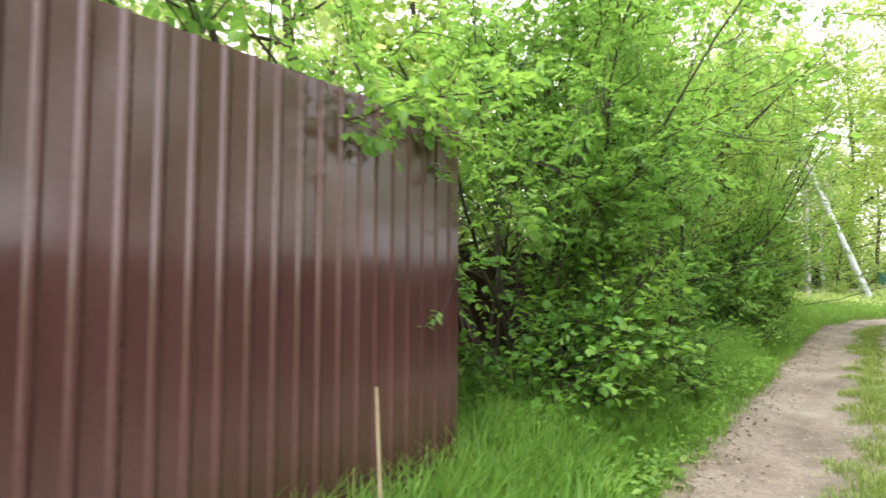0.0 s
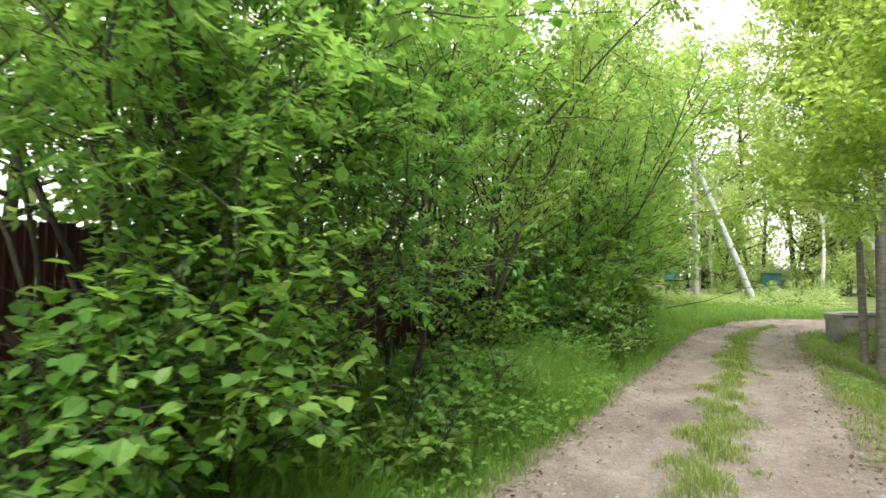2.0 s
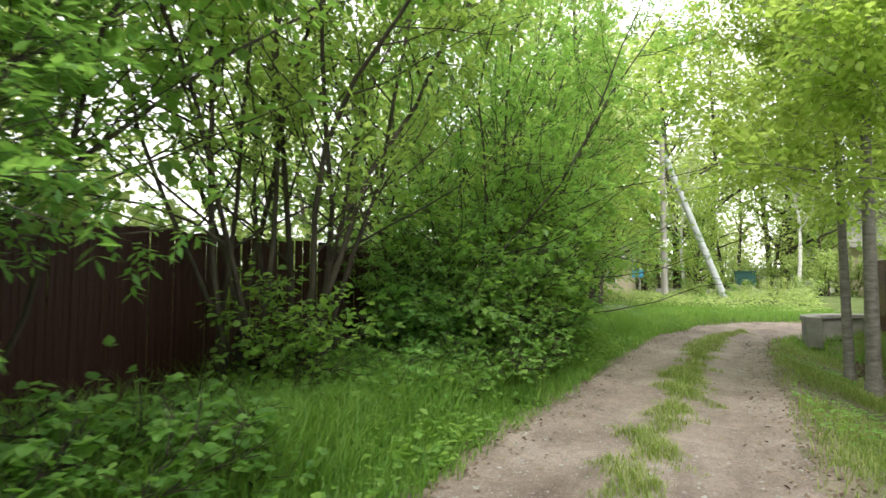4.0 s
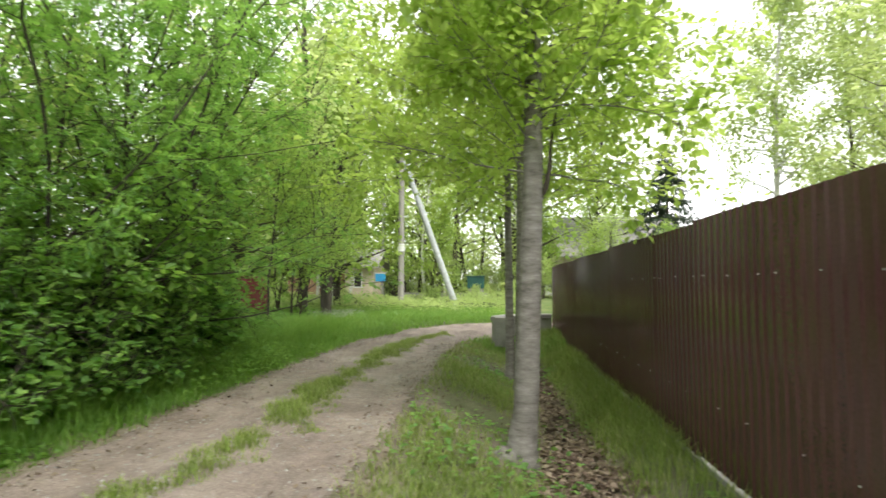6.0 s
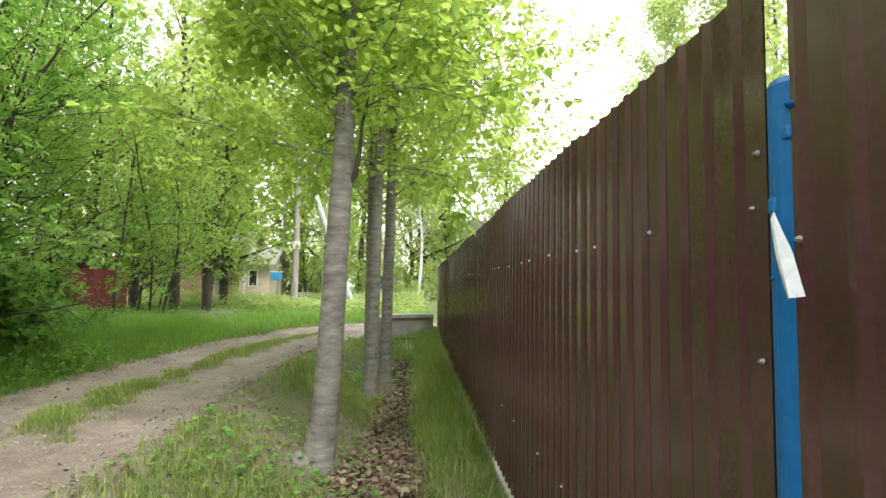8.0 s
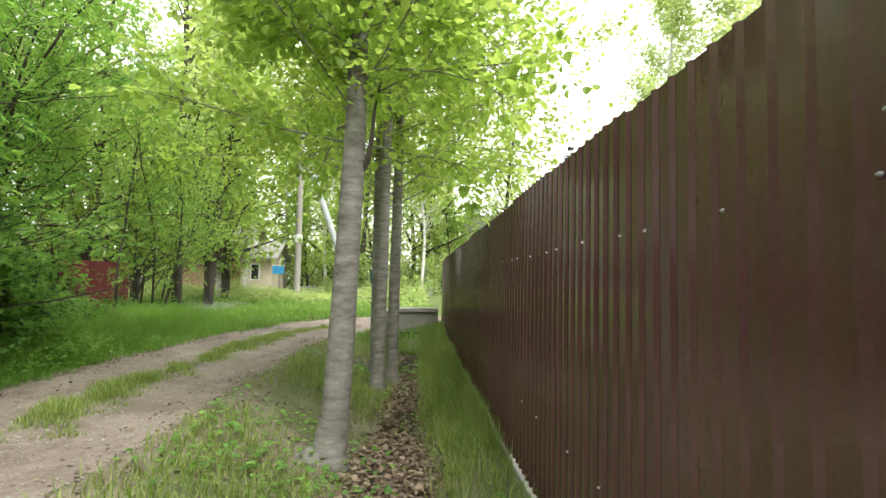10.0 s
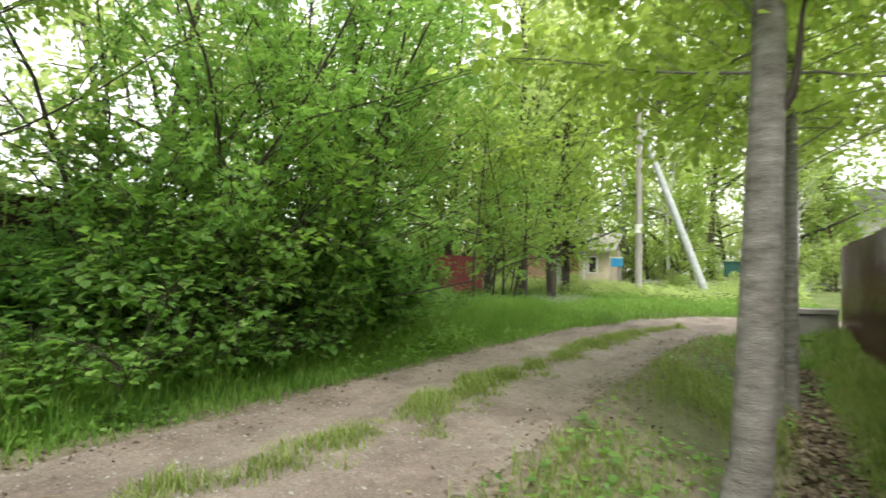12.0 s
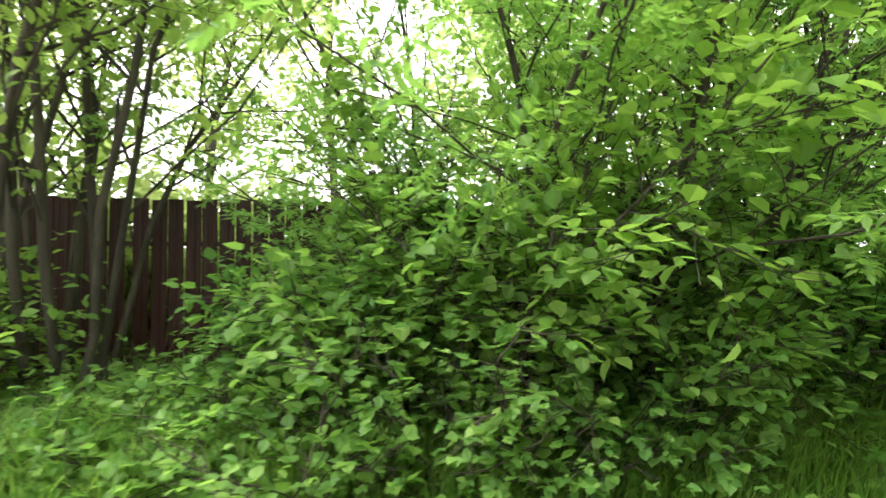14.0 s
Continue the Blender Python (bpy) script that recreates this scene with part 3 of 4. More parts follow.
# ---- trees on the verge ----
def verge_tree(x, y, h, r, bend, seed, label, first=0.3, reach=0.33, taper=(0.9, 0.45), lift=0.09, path=None, spread=1.15, density=32, shoots=70):
    g = np.random.default_rng(seed)
    z0 = float(height(x, y)) - 0.1
    pts = [(bend[0] * f * (1 - 0.35 * f), bend[1] * f, h * f) for f in np.linspace(0, 1, 22)]
    if path:
        pts = [(np.interp(h * f, *path), 0.06 * f, h * f) for f in np.linspace(0, 1, 22)]
    root = plant("poplar_tree", (x, y, z0), label, "tree", g, 1, h, 0, BARK_GREY, LEAF_POPLAR, ROUND, 0.088, density, first=first, branch_len=reach, branches=60, twigs=15, taper=taper, shoots=shoots,
                 stem_r=r, spread=spread, wander=0.1, tuft=0.06, twig_len=0.6, group="poplars along the ditch", sides=14, trunk_path=pts, branch_r=0.12, lift=lift)
    v, f = tube([(0, 0, -0.1), (0, 0, 0.05), (0.0, 0.0, 0.25), (bend[0] * 0.03, 0, 0.5)], [r * 1.75, r * 1.4, r * 1.12, r * 0.9], 14)
    solid("root_flare", v, f, BARK_GREY, root, smooth=True)
    return root


first_poplar = verge_tree(2.43, 13.1, 8.5, 0.125, (0.5, 0.3), 1, "grey-barked poplar with a flared foot at the ditch edge", 0.32, 0.27, (1.0, 0.6), -0.03, ([0, 1.0, 2.1, 2.8, 3.7, 8.5], [0.01, 0.06, 0.1, 0.125, 0.13, 0.17]), 1.3, 30, 140)
verge_tree(2.58, 16.5, 10.5, 0.1, (0.15, 0.3), 2, "straight grey-barked poplar with a full green crown", 0.26, 0.42, (0.95, 0.4), 0.0, None, 1.25, 29)
verge_tree(2.75, 17.3, 10.5, 0.1, (0.1, 0.3), 3, "straight grey-barked poplar with a full green crown", 0.28, 0.4, (0.95, 0.4), 0.0, None, 1.25, 29)
verge_tree(2.46, 17.6, 8.5, 0.085, (-0.1, 0.2), 4, "slim grey-barked poplar with a narrow crown", 0.36, 0.4, (0.95, 0.4), 0.03)

v, f = tube([(0.15, 0.05, 2.55), (0.24, -0.01, 2.66), (0.275, -0.03, 2.85), (0.29, -0.03, 3.1), (0.36, 0.0, 3.5)], [0.04, 0.028, 0.02, 0.014, 0.007], 8)
solid("dead_branch", v, f, BARK_DARK, first_poplar, "dark upright dead branch", smooth=True)
bm = bmesh.new()
bmesh.ops.create_icosphere(bm, subdivisions=3, radius=1.0)
for p in bm.verts:
    k = 1 + 0.13 * math.sin(7 * p.co.x + 3 * p.co.z) * math.cos(6 * p.co.y) + 0.07 * math.sin(15 * p.co.z + 9 * p.co.x)
    p.co = Vector((p.co.x * 0.13 * k - 0.15, p.co.y * 0.12 * k - 0.06, p.co.z * 0.12 * k + 0.14))
part("burl", bm, BARK_GREY, first_poplar, "knobbly burl at the foot", smooth=True)
# a faded square of paint wrapped on the bark
th = np.linspace(math.radians(-175), math.radians(-95), 9)
V = np.array([(0.116 + 0.118 * math.cos(q), 0.06 + 0.118 * math.sin(q), z) for z in (1.72, 1.85, 1.98) for q in th])
F = np.array([[r * 9 + i, r * 9 + i + 1, (r + 1) * 9 + i + 1, (r + 1) * 9 + i] for r in range(2) for i in range(8)])
solid("paint_mark", V, F, PALE_PATCH, first_poplar, "faded pale paint mark", smooth=True)

# ---- the hedge along the picket fence ----
rng = np.random.default_rng(5)


def on_ground(x, y):
    return (x, y, float(height(x, y)))


def rowan(x, y, h, stems=5, lean=0.3, first=0.08):
    plant("rowan_bush", on_ground(x, y), "dense rowan bush with feathery green leaves", "bush", rng, stems, h, lean, BARK_DARK, LEAF_ROWAN, LONG, 0.08, 8.0,
          first=first, branches=13, twigs=5, stem_r=0.032, rowan=True, group="hedge bushes")


def hazel(x, y, h, stems=6, lean=0.4, size=0.085, first=0.08):
    plant("hazel_bush", on_ground(x, y), "leafy hazel bush with broad light green leaves", "bush", rng, stems, h, lean, BARK_DARK, LEAF_HAZEL, ROUND, size, 15,
          first=first, level=0.5, branches=13, twigs=6, stem_r=0.022, group="hedge bushes", branch_len=0.3)


def maple(x, y, h, stems=6, lean=0.35, first=0.08):
    plant("thicket_bush", on_ground(x, y), "dense deciduous bush with dark green leaves", "bush", rng, stems, h, lean, BARK_DARK, LEAF_HEDGE, LOBED, 0.085, 19,
          first=first, level=0.4, branches=14, twigs=6, stem_r=0.028, group="hedge bushes")


def willow(x, y, h, stems=8, lean=0.35, first=0.25, density=30):
    plant("willow_bush", on_ground(x, y), "tall many-stemmed willow with small yellowish green leaves", "bush", rng, stems, h, lean, BARK_DARK, LEAF_WILLOW, (0.3, 0.46, 0.1), 0.085, density,
          first=first, branches=14, twigs=8, stem_r=0.04, group="hedge bushes", twig_len=0.5, base_r=0.45)


def bramble(x, y, h):
    plant("bramble_bush", on_ground(x, y), "low bramble bush with broad fresh green leaves", "bush", rng, 9, h, 0.7, BARK_DARK, LEAF_HEDGE, LOBED, 0.07, 11,
          first=0.1, threes=True, branches=6, twigs=4, stem_r=0.008, group="brambles before the fence", branch_len=0.3, twig_len=0.25, base_r=0.25)


# by the end of the sheet fence
leaning_maple = plant("maple_tree", (-3.0, 1.7, 0.1), "small maple leaning over the sheet fence", "tree", rng, 2, 5.4, 0.12, BARK_DARK, LEAF_HEDGE, TOOTHED, 0.085, 15, first=0.38, branches=18, twigs=7, stem_r=0.05, branch_len=0.3)
boughs = [limb(rng, (0.1, 0.1, 2.1 + 0.15 * k), (1.0, 0.25 + 0.22 * k, 0.35), 1.25 + 0.15 * k, 6, 0.014, 0.003, 0.1, -0.05) for k in range(3)]
twigs_out = [limb(rng, *along(b[0], q), 0.4, 3, 0.004, 0.002, 0.25, -0.12)[0] for b in boughs for q in (0.55, 0.7, 0.8, 0.9, 0.97)]
v, f = tubes([(b, r, 5) for b, r in boughs] + [(t, np.linspace(0.004, 0.002, len(t)), 3) for t in twigs_out])
bough = solid("bough", v, f, BARK_DARK, leaning_maple, "thin leafy bough hanging over the fence")
A, W = foliage(rng, twigs_out + [b[0][2:] for b in boughs], 34, 0.04)
new("bough_leaves", leaf_mesh("bough_leaves", A, W, 0.075 * rng.uniform(0.6, 1.2, len(A)), TOOTHED, LEAF_HAZEL, rng)).parent = bough
rowan(-2.25, 4.95, 3.4, 5, 0.25, 0.15); hazel(-1.95, 4.2, 1.15, 5, 0.16, 0.08); hazel(-2.0, 4.9, 2.0); rowan(-2.6, 5.0, 5.4, 5, 0.28, 0.32); maple(-3.1, 5.0, 5.6, 5, 0.3, 0.38); bramble(-1.75, 6.2, 0.5); bramble(-2.15, 3.4, 0.3); bramble(-2.9, 4.0, 0.3)
rowan(-2.6, 6.0, 4.6, 4, 0.3, 0.4); maple(-2.9, 6.3, 7.0, 4, 0.22, 0.36); rowan(-2.5, 6.9, 3.6, 5, 0.3, 0.3); bramble(-1.85, 6.6, 0.6); bramble(-1.9, 7.3, 0.7); maple(-3.4, 5.6, 6.8, 5, 0.3, 0.35)
bramble(-2.0, 8.0, 0.6); maple(-3.4, 7.4, 6.0, 5, 0.25, 0.34); willow(-3.2, 9.85, 7.6, 14, 0.26, 0.24, 26); hazel(-2.75, 9.5, 1.35, 3, 0.35, 0.075); bramble(-2.8, 8.9, 0.3)
# low growth before the open part of the picket fence
for x, y, h in [(-2.2, 9.6, 0.3), (-3.3, 9.7, 0.35), (-2.2, 10.3, 0.45), (-3.3, 10.4, 0.4), (-2.5, 10.8, 0.55), (-2.0, 10.9, 0.5), (-3.1, 11.2, 0.6)]:
    bramble(x, y, h)
maple(-2.7, 11.6, 1.2); maple(-2.3, 12.1, 1.5); rowan(-2.9, 12.2, 2.3); hazel(-2.35, 12.5, 3.4, 4, 0.25, 0.098, 0.4); bramble(-1.9, 11.8, 1.0); bramble(-1.85, 12.6, 1.1)
rowan(-3.3, 12.9, 7.8); maple(-2.4, 13.1, 2.0); rowan(-2.6, 13.6, 7.0); maple(-3.2, 14.0, 8.4, 6, 0.25); maple(-2.0, 13.9, 1.3); bramble(-1.8, 13.3, 0.9)
rowan(-2.4, 14.6, 7.2); maple(-2.2, 15.0, 1.9); rowan(-2.9, 15.2, 8.4); maple(-2.0, 15.0, 1.2); maple(-2.8, 15.5, 8.2, 6, 0.22); maple(-2.1, 15.5, 1.3)
# slender trunks by the red fence
willow(-2.85, 19.4, 6.4, 1, 0.1, 0.4); willow(-3.3, 21.9, 6.4, 7, 0.16, 0.16); willow(-4.9, 17.6, 6.5, 4, 0.15, 0.3); bramble(-3.1, 18.4, 0.6); bramble(-3.6, 19.3, 0.5)
bramble(-2.7, 17.4, 0.7); maple(-3.4, 17.9, 1.3, 5); bramble(-2.6, 18.3, 0.45); bramble(-3.4, 20.3, 0.6); bramble(-3.2, 21.0, 0.5); bramble(-2.9, 20.2, 0.4); bramble(-3.3, 22.6, 0.6); willow(-3.7, 18.7, 4.6, 2, 0.3, 0.35, 22)


# ---- trees beyond the fences and down the lane ----
rng = np.random.default_rng(8)


def tall_tree(x, y, h, bark, leaf, label, first=0.2, size=0.15, density=9, branches=34, twigs=9, r=0.14, reach=0.3):
    return plant("tree", (x, y, float(height(x, y)) - 0.1), label, "tree", rng, 1, h, 0, bark, leaf, ROUND, size, density, first=first, branch_len=reach, branches=branches, twigs=twigs,
                 stem_r=r, spread=1.0, tuft=0.12, twig_len=0.9, wander=0.06, sides=8, twig_wood=False)


def spruce(x, y, h):
    root = tagged(new("spruce_tree"), "dark green spruce with a narrow pointed crown", "tree")
    root.location = (x, y, 0)
    v, f = tube([(0, 0, -0.2), (0, 0, h * 0.5), (0, 0, h)], [0.2, 0.11, 0.01], 8)
    solid("trunk", v, f, BARK_DARK, root, smooth=True)
    A, W = [], []
    for k in range(190):
        q = round(rng.uniform(0.12, 0.99) ** 0.9 * 18) / 18 + rng.uniform(-0.008, 0.008)
        a, L = rng.uniform(0, 6.28), (1 - q) * h * 0.42 + 0.1
        d = np.array([math.cos(a), math.sin(a), -0.22])
        m = int(26 * L) + 6
        t = rng.uniform(0.1, 1, m)
        A.append(np.array([0, 0, h * q]) + d * (L * t)[:, None] + rng.normal(0, 0.07, (m, 3)))
        W.append(d * 0.8 + rng.normal(0, 0.5, (m, 3)))
    A, W = np.concatenate(A), np.concatenate(W)
    new("crown", leaf_mesh("crown", A, W, rng.uniform(0.18, 0.34, len(A)), (0.22, 0.5, 0.1), LEAF_SPRUCE, rng, 0.3)).parent = root


spruce(13.7, 45, 10.8)
MODELS = [tall_tree(-7.5, 6.0, 7.5, BARK_DARK, LEAF_FAR_HAZE, "leafy deciduous tree standing behind the picket fence"),
          tall_tree(14.2, 23.6, 11.5, BARK_DARK, LEAF_FAR_HAZE, "tall airy deciduous tree standing behind the metal fence", 0.3, 0.15, 14),
          tall_tree(-4.9, 31.0, 9.0, BARK_BIRCH, LEAF_FAR_HAZE, "white-trunked birch with a pale green crown", 0.4, 0.13, 9),
          tall_tree(-7.0, 25.0, 7.0, BARK_DARK, LEAF_WILLOW, "spreading green tree beside the yard", 0.12, 0.14, 12, 40, 10),
          plant("far_bush", (-6.0, 9.0, 0.0), "dense green bush of the overgrown plots", "bush", rng, 7, 3.0, 0.5, BARK_DARK, LEAF_FAR_HAZE, ROUND, 0.15, 11, first=0.05, branches=10, twigs=5, stem_r=0.03, tuft=0.08, group="bushes of the plots", twig_wood=False)]
tall_tree(13.4, 31.0, 16.0, BARK_BIRCH, LEAF_FAR_HAZE, "tall birch with a light, hanging crown behind the metal fence", 0.3, 0.15, 17, 60, 13, 0.15, 0.22)
tall_tree(17.2, 28.5, 15.0, BARK_BIRCH, LEAF_FAR_HAZE, "tall birch with a light, hanging crown behind the metal fence", 0.28, 0.15, 17, 60, 13, 0.15, 0.24)
for k in range(46):
    if k < 16:
        x, y, g = rng.uniform(-9.5, -6.6), 2.0 + 1.5 * k, rng.uniform(0.5, 0.9)
    elif k < 34:
        x, y, g = -17.0 + 1.7 * (k - 16), rng.uniform(42, 46), rng.uniform(0.7, 1.2)
    else:
        x, y, g = rng.uniform(6.0, 9.0), 10.0 + 2.4 * (k - 34), rng.uniform(0.4, 0.55)
    copy_thing(MODELS[4], pose(x, y, float(height(x, y)) - 0.05, 0, 0, 77.0 * k) @ Matrix.Scale(g, 4))
for k in range(9):
    x, y, g = -5.6 - 0.3 * (k % 2), 8.6 + 0.8 * k, 0.72 + 0.08 * (k % 3)
    copy_thing(MODELS[4], pose(x, y, float(height(x, y)) - 0.05, 0, 0, 67.0 * k) @ Matrix.Scale(g, 4))
for k in range(22):
    x, y, g = -44.0 + 4.2 * k + rng.uniform(-1, 1), rng.uniform(60, 74), rng.uniform(2.2, 3.4)
    copy_thing(MODELS[4], pose(x, y, -0.2, 0, 0, 51.0 * k) @ Matrix.Scale(g, 4))
for k, x, y, g, turn in [(0, -7.4, 9.9, 0.85, 40), (0, -8.5, 15.5, 1.0, 130), (3, -7.2, 17.8, 1.0, 200), (0, -7.8, 1.5, 1.05, 260), (3, -6.6, 21.5, 0.9, 80), (3, -8.5, 29.5, 1.1, 10), (2, 3.4, 36.5, 0.95, 70),
                         (2, -10.6, 36.0, 1.0, 150), (0, -1.0, 41.0, 1.1, 20), (3, -3.2, 40.5, 0.85, 300), (0, 2.6, 44.0, 1.1, 220), (3, 7.6, 39.5, 0.62, 120), (0, 7.0, 52.0, 1.1, 90), (1, 15.5, 21.0, 0.95, 60), (1, 17.0, 32.0, 1.0, 160),
                         (0, -13.0, 42.0, 1.3, 45), (0, -5.5, 48.0, 1.4, 140), (1, 1.0, 56.0, 1.2, 250), (3, 11.0, 36.0, 0.6, 330), (0, 22.0, 40.0, 1.3, 15), (0, -15.0, 24.0, 1.4, 75), (1, -14.0, 12.0, 1.1, 115), (1, -13.5, 4.0, 1.1, 205),
                         (0, -13.0, -5.0, 1.3, 300), (0, -6.5, -6.0, 1.2, 30), (1, 9.0, -4.0, 1.0, 100), (0, 1.5, -16.0, 1.4, 190), (1, 11.0, 8.0, 0.9, 280), (0, -4.0, -13.0, 1.2, 65), (3, 12.0, 14.5, 0.8, 20), (0, -20.0, 34.0, 1.5, 10), (0, 14.0, 60.0, 1.5, 55), (3, -5.2, 22.5, 1.2, 33), (3, -6.0, 26.5, 1.25, 111), (0, -5.6, 19.0, 1.15, 222), (3, -4.6, 31.0, 0.95, 12), (0, -6.0, 14.0, 1.1, 310), (0, -5.4, 5.0, 1.15, 99),
                         (0, -9.5, 33.0, 1.2, 180), (0, 0.2, 49.0, 1.3, 84), (0, -2.6, 53.0, 1.4, 274), (0, 4.5, 49.0, 1.2, 144), (3, 5.6, 46.0, 1.0, 205), (0, 9.5, 44.0, 0.9, 66), (0, -11.0, 50.0, 1.5, 96), (2, -1.6, 37.0, 0.9, 240), (0, 6.5, 60.0, 1.4, 10), (1, -3.9, 24.8, 1.2, 140), (1, -4.4, 28.5, 1.0, 20), (3, -6.3, 8.0, 0.85, 47), (0, 8.6, 41.0, 0.75, 190), (3, -5.7, 6.9, 1.0, 17), (3, -3.9, 27.2, 1.5, 140), (3, -4.8, 31.5, 1.6, 260), (3, -2.3, 41.5, 2.4, 200), (3, -8.0, 44.0, 2.3, 25), (3, 3.4, 45.0, 2.4, 95), (3, 9.5, 50.0, 2.0, 15), (1, 10.2, 17.0, 0.9, 130),
                         # six unseen trees, added to darken what the left sheet fence reflects
                         (0, 7.2, -7.0, 1.5, 12), (3, 6.9, -4.2, 1.5, 95), (0, 7.6, -1.6, 1.5, 203), (3, 6.9, 0.9, 1.5, 301), (0, 7.4, 3.4, 1.4, 44), (3, 7.2, 6.0, 1.3, 160),
                         (2, -6.5, 34.0, 0.75, 33), (2, -5.3, 35.6, 0.7, 121), (3, -1.0, 35.5, 0.8, 71), (1, -0.6, 45.0, 1.5, 200), (1, -5.0, 47.0, 1.6, 310), (1, 3.0, 51.0, 1.5, 30), (1, -9.0, 41.0, 1.4, 85)]:
    copy_thing(MODELS[k], pose(x, y, float(height(x, y)) - 0.1, 0, 0, turn) @ Matrix.Scale(g, 4))

# ---- grass ----
def blades(name, n, area, tall, keep, mat, label, seed, width=0.0042):
    g = np.random.default_rng(seed)
    x, y = g.uniform(area[0], area[1], n), g.uniform(area[2], area[3], n)
    ok = keep(x, y, g)
    x, y = x[ok], y[ok]
    n = len(x)
    h = tall(x, y) * g.uniform(0.35, 1.35, n)
    a = g.uniform(0, 2 * np.pi, n)
    c, s = np.cos(a), np.sin(a)
    lean = g.uniform(0.15, 1.0, n) * h
    w = width * g.uniform(0.7, 1.5, n)
    z = height(x, y)
    b = np.stack([x, y, z - 0.01], 1)
    side = np.stack([-s, c, 0 * s], 1)
    out = np.stack([c, s, 0 * s], 1)
    up = np.array([0, 0, 1.0])
    V = np.stack([b - side * w[:, None], b + side * w[:, None],
                  b + out * (lean * 0.3)[:, None] + up * (h * 0.6)[:, None] - side * w[:, None] * 0.8, b + out * (lean * 0.3)[:, None] + up * (h * 0.6)[:, None] + side * w[:, None] * 0.8,
                  b + out * lean[:, None] + up * (h * 0.95)[:, None]], 1).reshape(-1, 3)
    k = (np.arange(n) * 5)[:, None, None]
    F = (np.array([[0, 1, 3], [0, 3, 2], [2, 3, 4]])[None] + k).reshape(-1, 3)
    return tagged(new(name, mesh_of(name, V, F, mat)), label, "grass", kind="stuff")


blades("verge_grass", 160000, (-4.0, -0.9, 1.0, 21.0), lambda x, y: 0.1 + 0.33 * step(-1.1, -1.75, x) + 0.07 * wave(x, y, 2.0), lambda x, y, g: (in_road(x, y) < 0.04 - 0.22 * g.uniform(0, 1, len(x))) & (g.uniform(0, 1, len(x)) < 1.15 - 0.45 * np.abs(x + 1.5) + 0.35 * wave(x, y, 1.4, 2)), GRASS, "lush long green grass along the lane", 21)
blades("ditch_grass", 120000, (1.0, 3.85, 6.0, 24.0), lambda x, y: 0.095 + 0.1 * step(3.1, 3.5, x) + 0.045 * wave(x, y, 2.6), lambda x, y, g: (in_road(x, y) < 0.06 - 0.25 * g.uniform(0, 1, len(x))) & (np.abs(x - 2.97) > (0.22 + 0.2 * step(17, 12, y)) * g.uniform(0.5, 1.15, len(x))) & (g.uniform(0, 1, len(x)) < 0.4 + 0.6 * wave(x, y, 1.9, 6) + 0.4 * step(3.1, 3.4, x)), GRASS_SHORT, "short yellowish green grass on the ditch bank", 22, 0.0034)
blades("tuft_grass", 110000, (-0.6, 1.2, 2.0, 23.0), lambda x, y: 0.035 + 0.3 * np.clip(tuft_strip(x, y), 0, 0.3), lambda x, y, g: tuft_strip(x, y) > 0.3 * g.uniform(0, 1, len(x)) ** 1.4 - 0.04, GRASS_SHORT, "ragged grass tufts between the wheel tracks", 23, 0.0032)


# ---- weeds, litter and the far bank ----
def leafy(name, n, area, z_lo, z_hi, size, shape, mat, keep, label, category, seed, flat=0.0):
    g = np.random.default_rng(seed)
    x, y = g.uniform(area[0], area[1], n), g.uniform(area[2], area[3], n)
    ok = keep(x, y, g)
    x, y = x[ok], y[ok]
    n = len(x)
    A = np.stack([x, y, height(x, y) + z_lo + (z_hi - z_lo) * (0.65 + 0.7 * wave(x, y, 1.1, 5)) * g.uniform(0, 1, n) ** 1.5], 1)
    a = g.uniform(0, 6.283, n)
    W = np.stack([np.cos(a), np.sin(a), np.full(n, 0.15)], 1)
    return tagged(new(name, leaf_mesh(name, A, W, size * g.uniform(0.5, 1.3, n), shape, mat, g, flat)), label, category, kind="stuff")


leafy("weeds", 19000, (-2.3, -1.05, 2.0, 20.0), 0.02, 0.3, 0.065, TOOTHED, LEAF_HAZEL, lambda x, y, g: (in_road(x, y) < -0.05) & (wave(x, y, 1.7, 3) + 0.35 * (y < 7) > g.uniform(-0.1, 0.5, len(x))), "broad-leaved weeds in the verge grass", "weeds", 31)
leafy("weeds", 4500, (1.2, 3.7, 6.0, 20.0), 0.02, 0.12, 0.06, LOBED, LEAF_HEDGE, lambda x, y, g: (in_road(x, y) < -0.05) & (wave(x, y, 1.9, 8) > g.uniform(-0.25, 0.5, len(x))), "low broad-leaved weeds on the ditch bank", "weeds", 32)
leafy("leaf_litter", 22000, (2.3, 3.6, 7.0, 21.0), 0.0, 0.035, 0.06, ROUND, DRY, lambda x, y, g: np.abs(x - 2.97) < (0.25 + 0.22 * step(17, 12, y) + 0.08 * wave(x, y, 2.3, 1)) * g.uniform(0.4, 1.15, len(x)), "dry brown fallen leaves in the ditch", "leaves", 33)
leafy("leaf_litter", 16000, (-1.6, 2.7, 2.0, 22.0), 0.004, 0.02, 0.035, ROUND, DRY, lambda x, y, g: (np.abs(np.abs(lateral(x, y)) - 1.12) < 0.55 * g.uniform(0, 1, len(x)) ** 2) | ((x > 1.3) & (g.uniform(0, 1, len(x)) < 0.6)), "scattered dry leaves along the lane's edges", "leaves", 34)
leafy("nettle_bank", 22000, (-9.0, 3.6, 28.6, 35.5), 0.03, 0.5, 0.11, TOOTHED, LEAF_FAR_HAZE, lambda x, y, g: (in_road(x, y) < -0.5) & (wave(x, y, 0.9, 4) > g.uniform(-0.9, 0.35, len(x))), "bright green nettle bank beyond the bend", "weeds", 35)
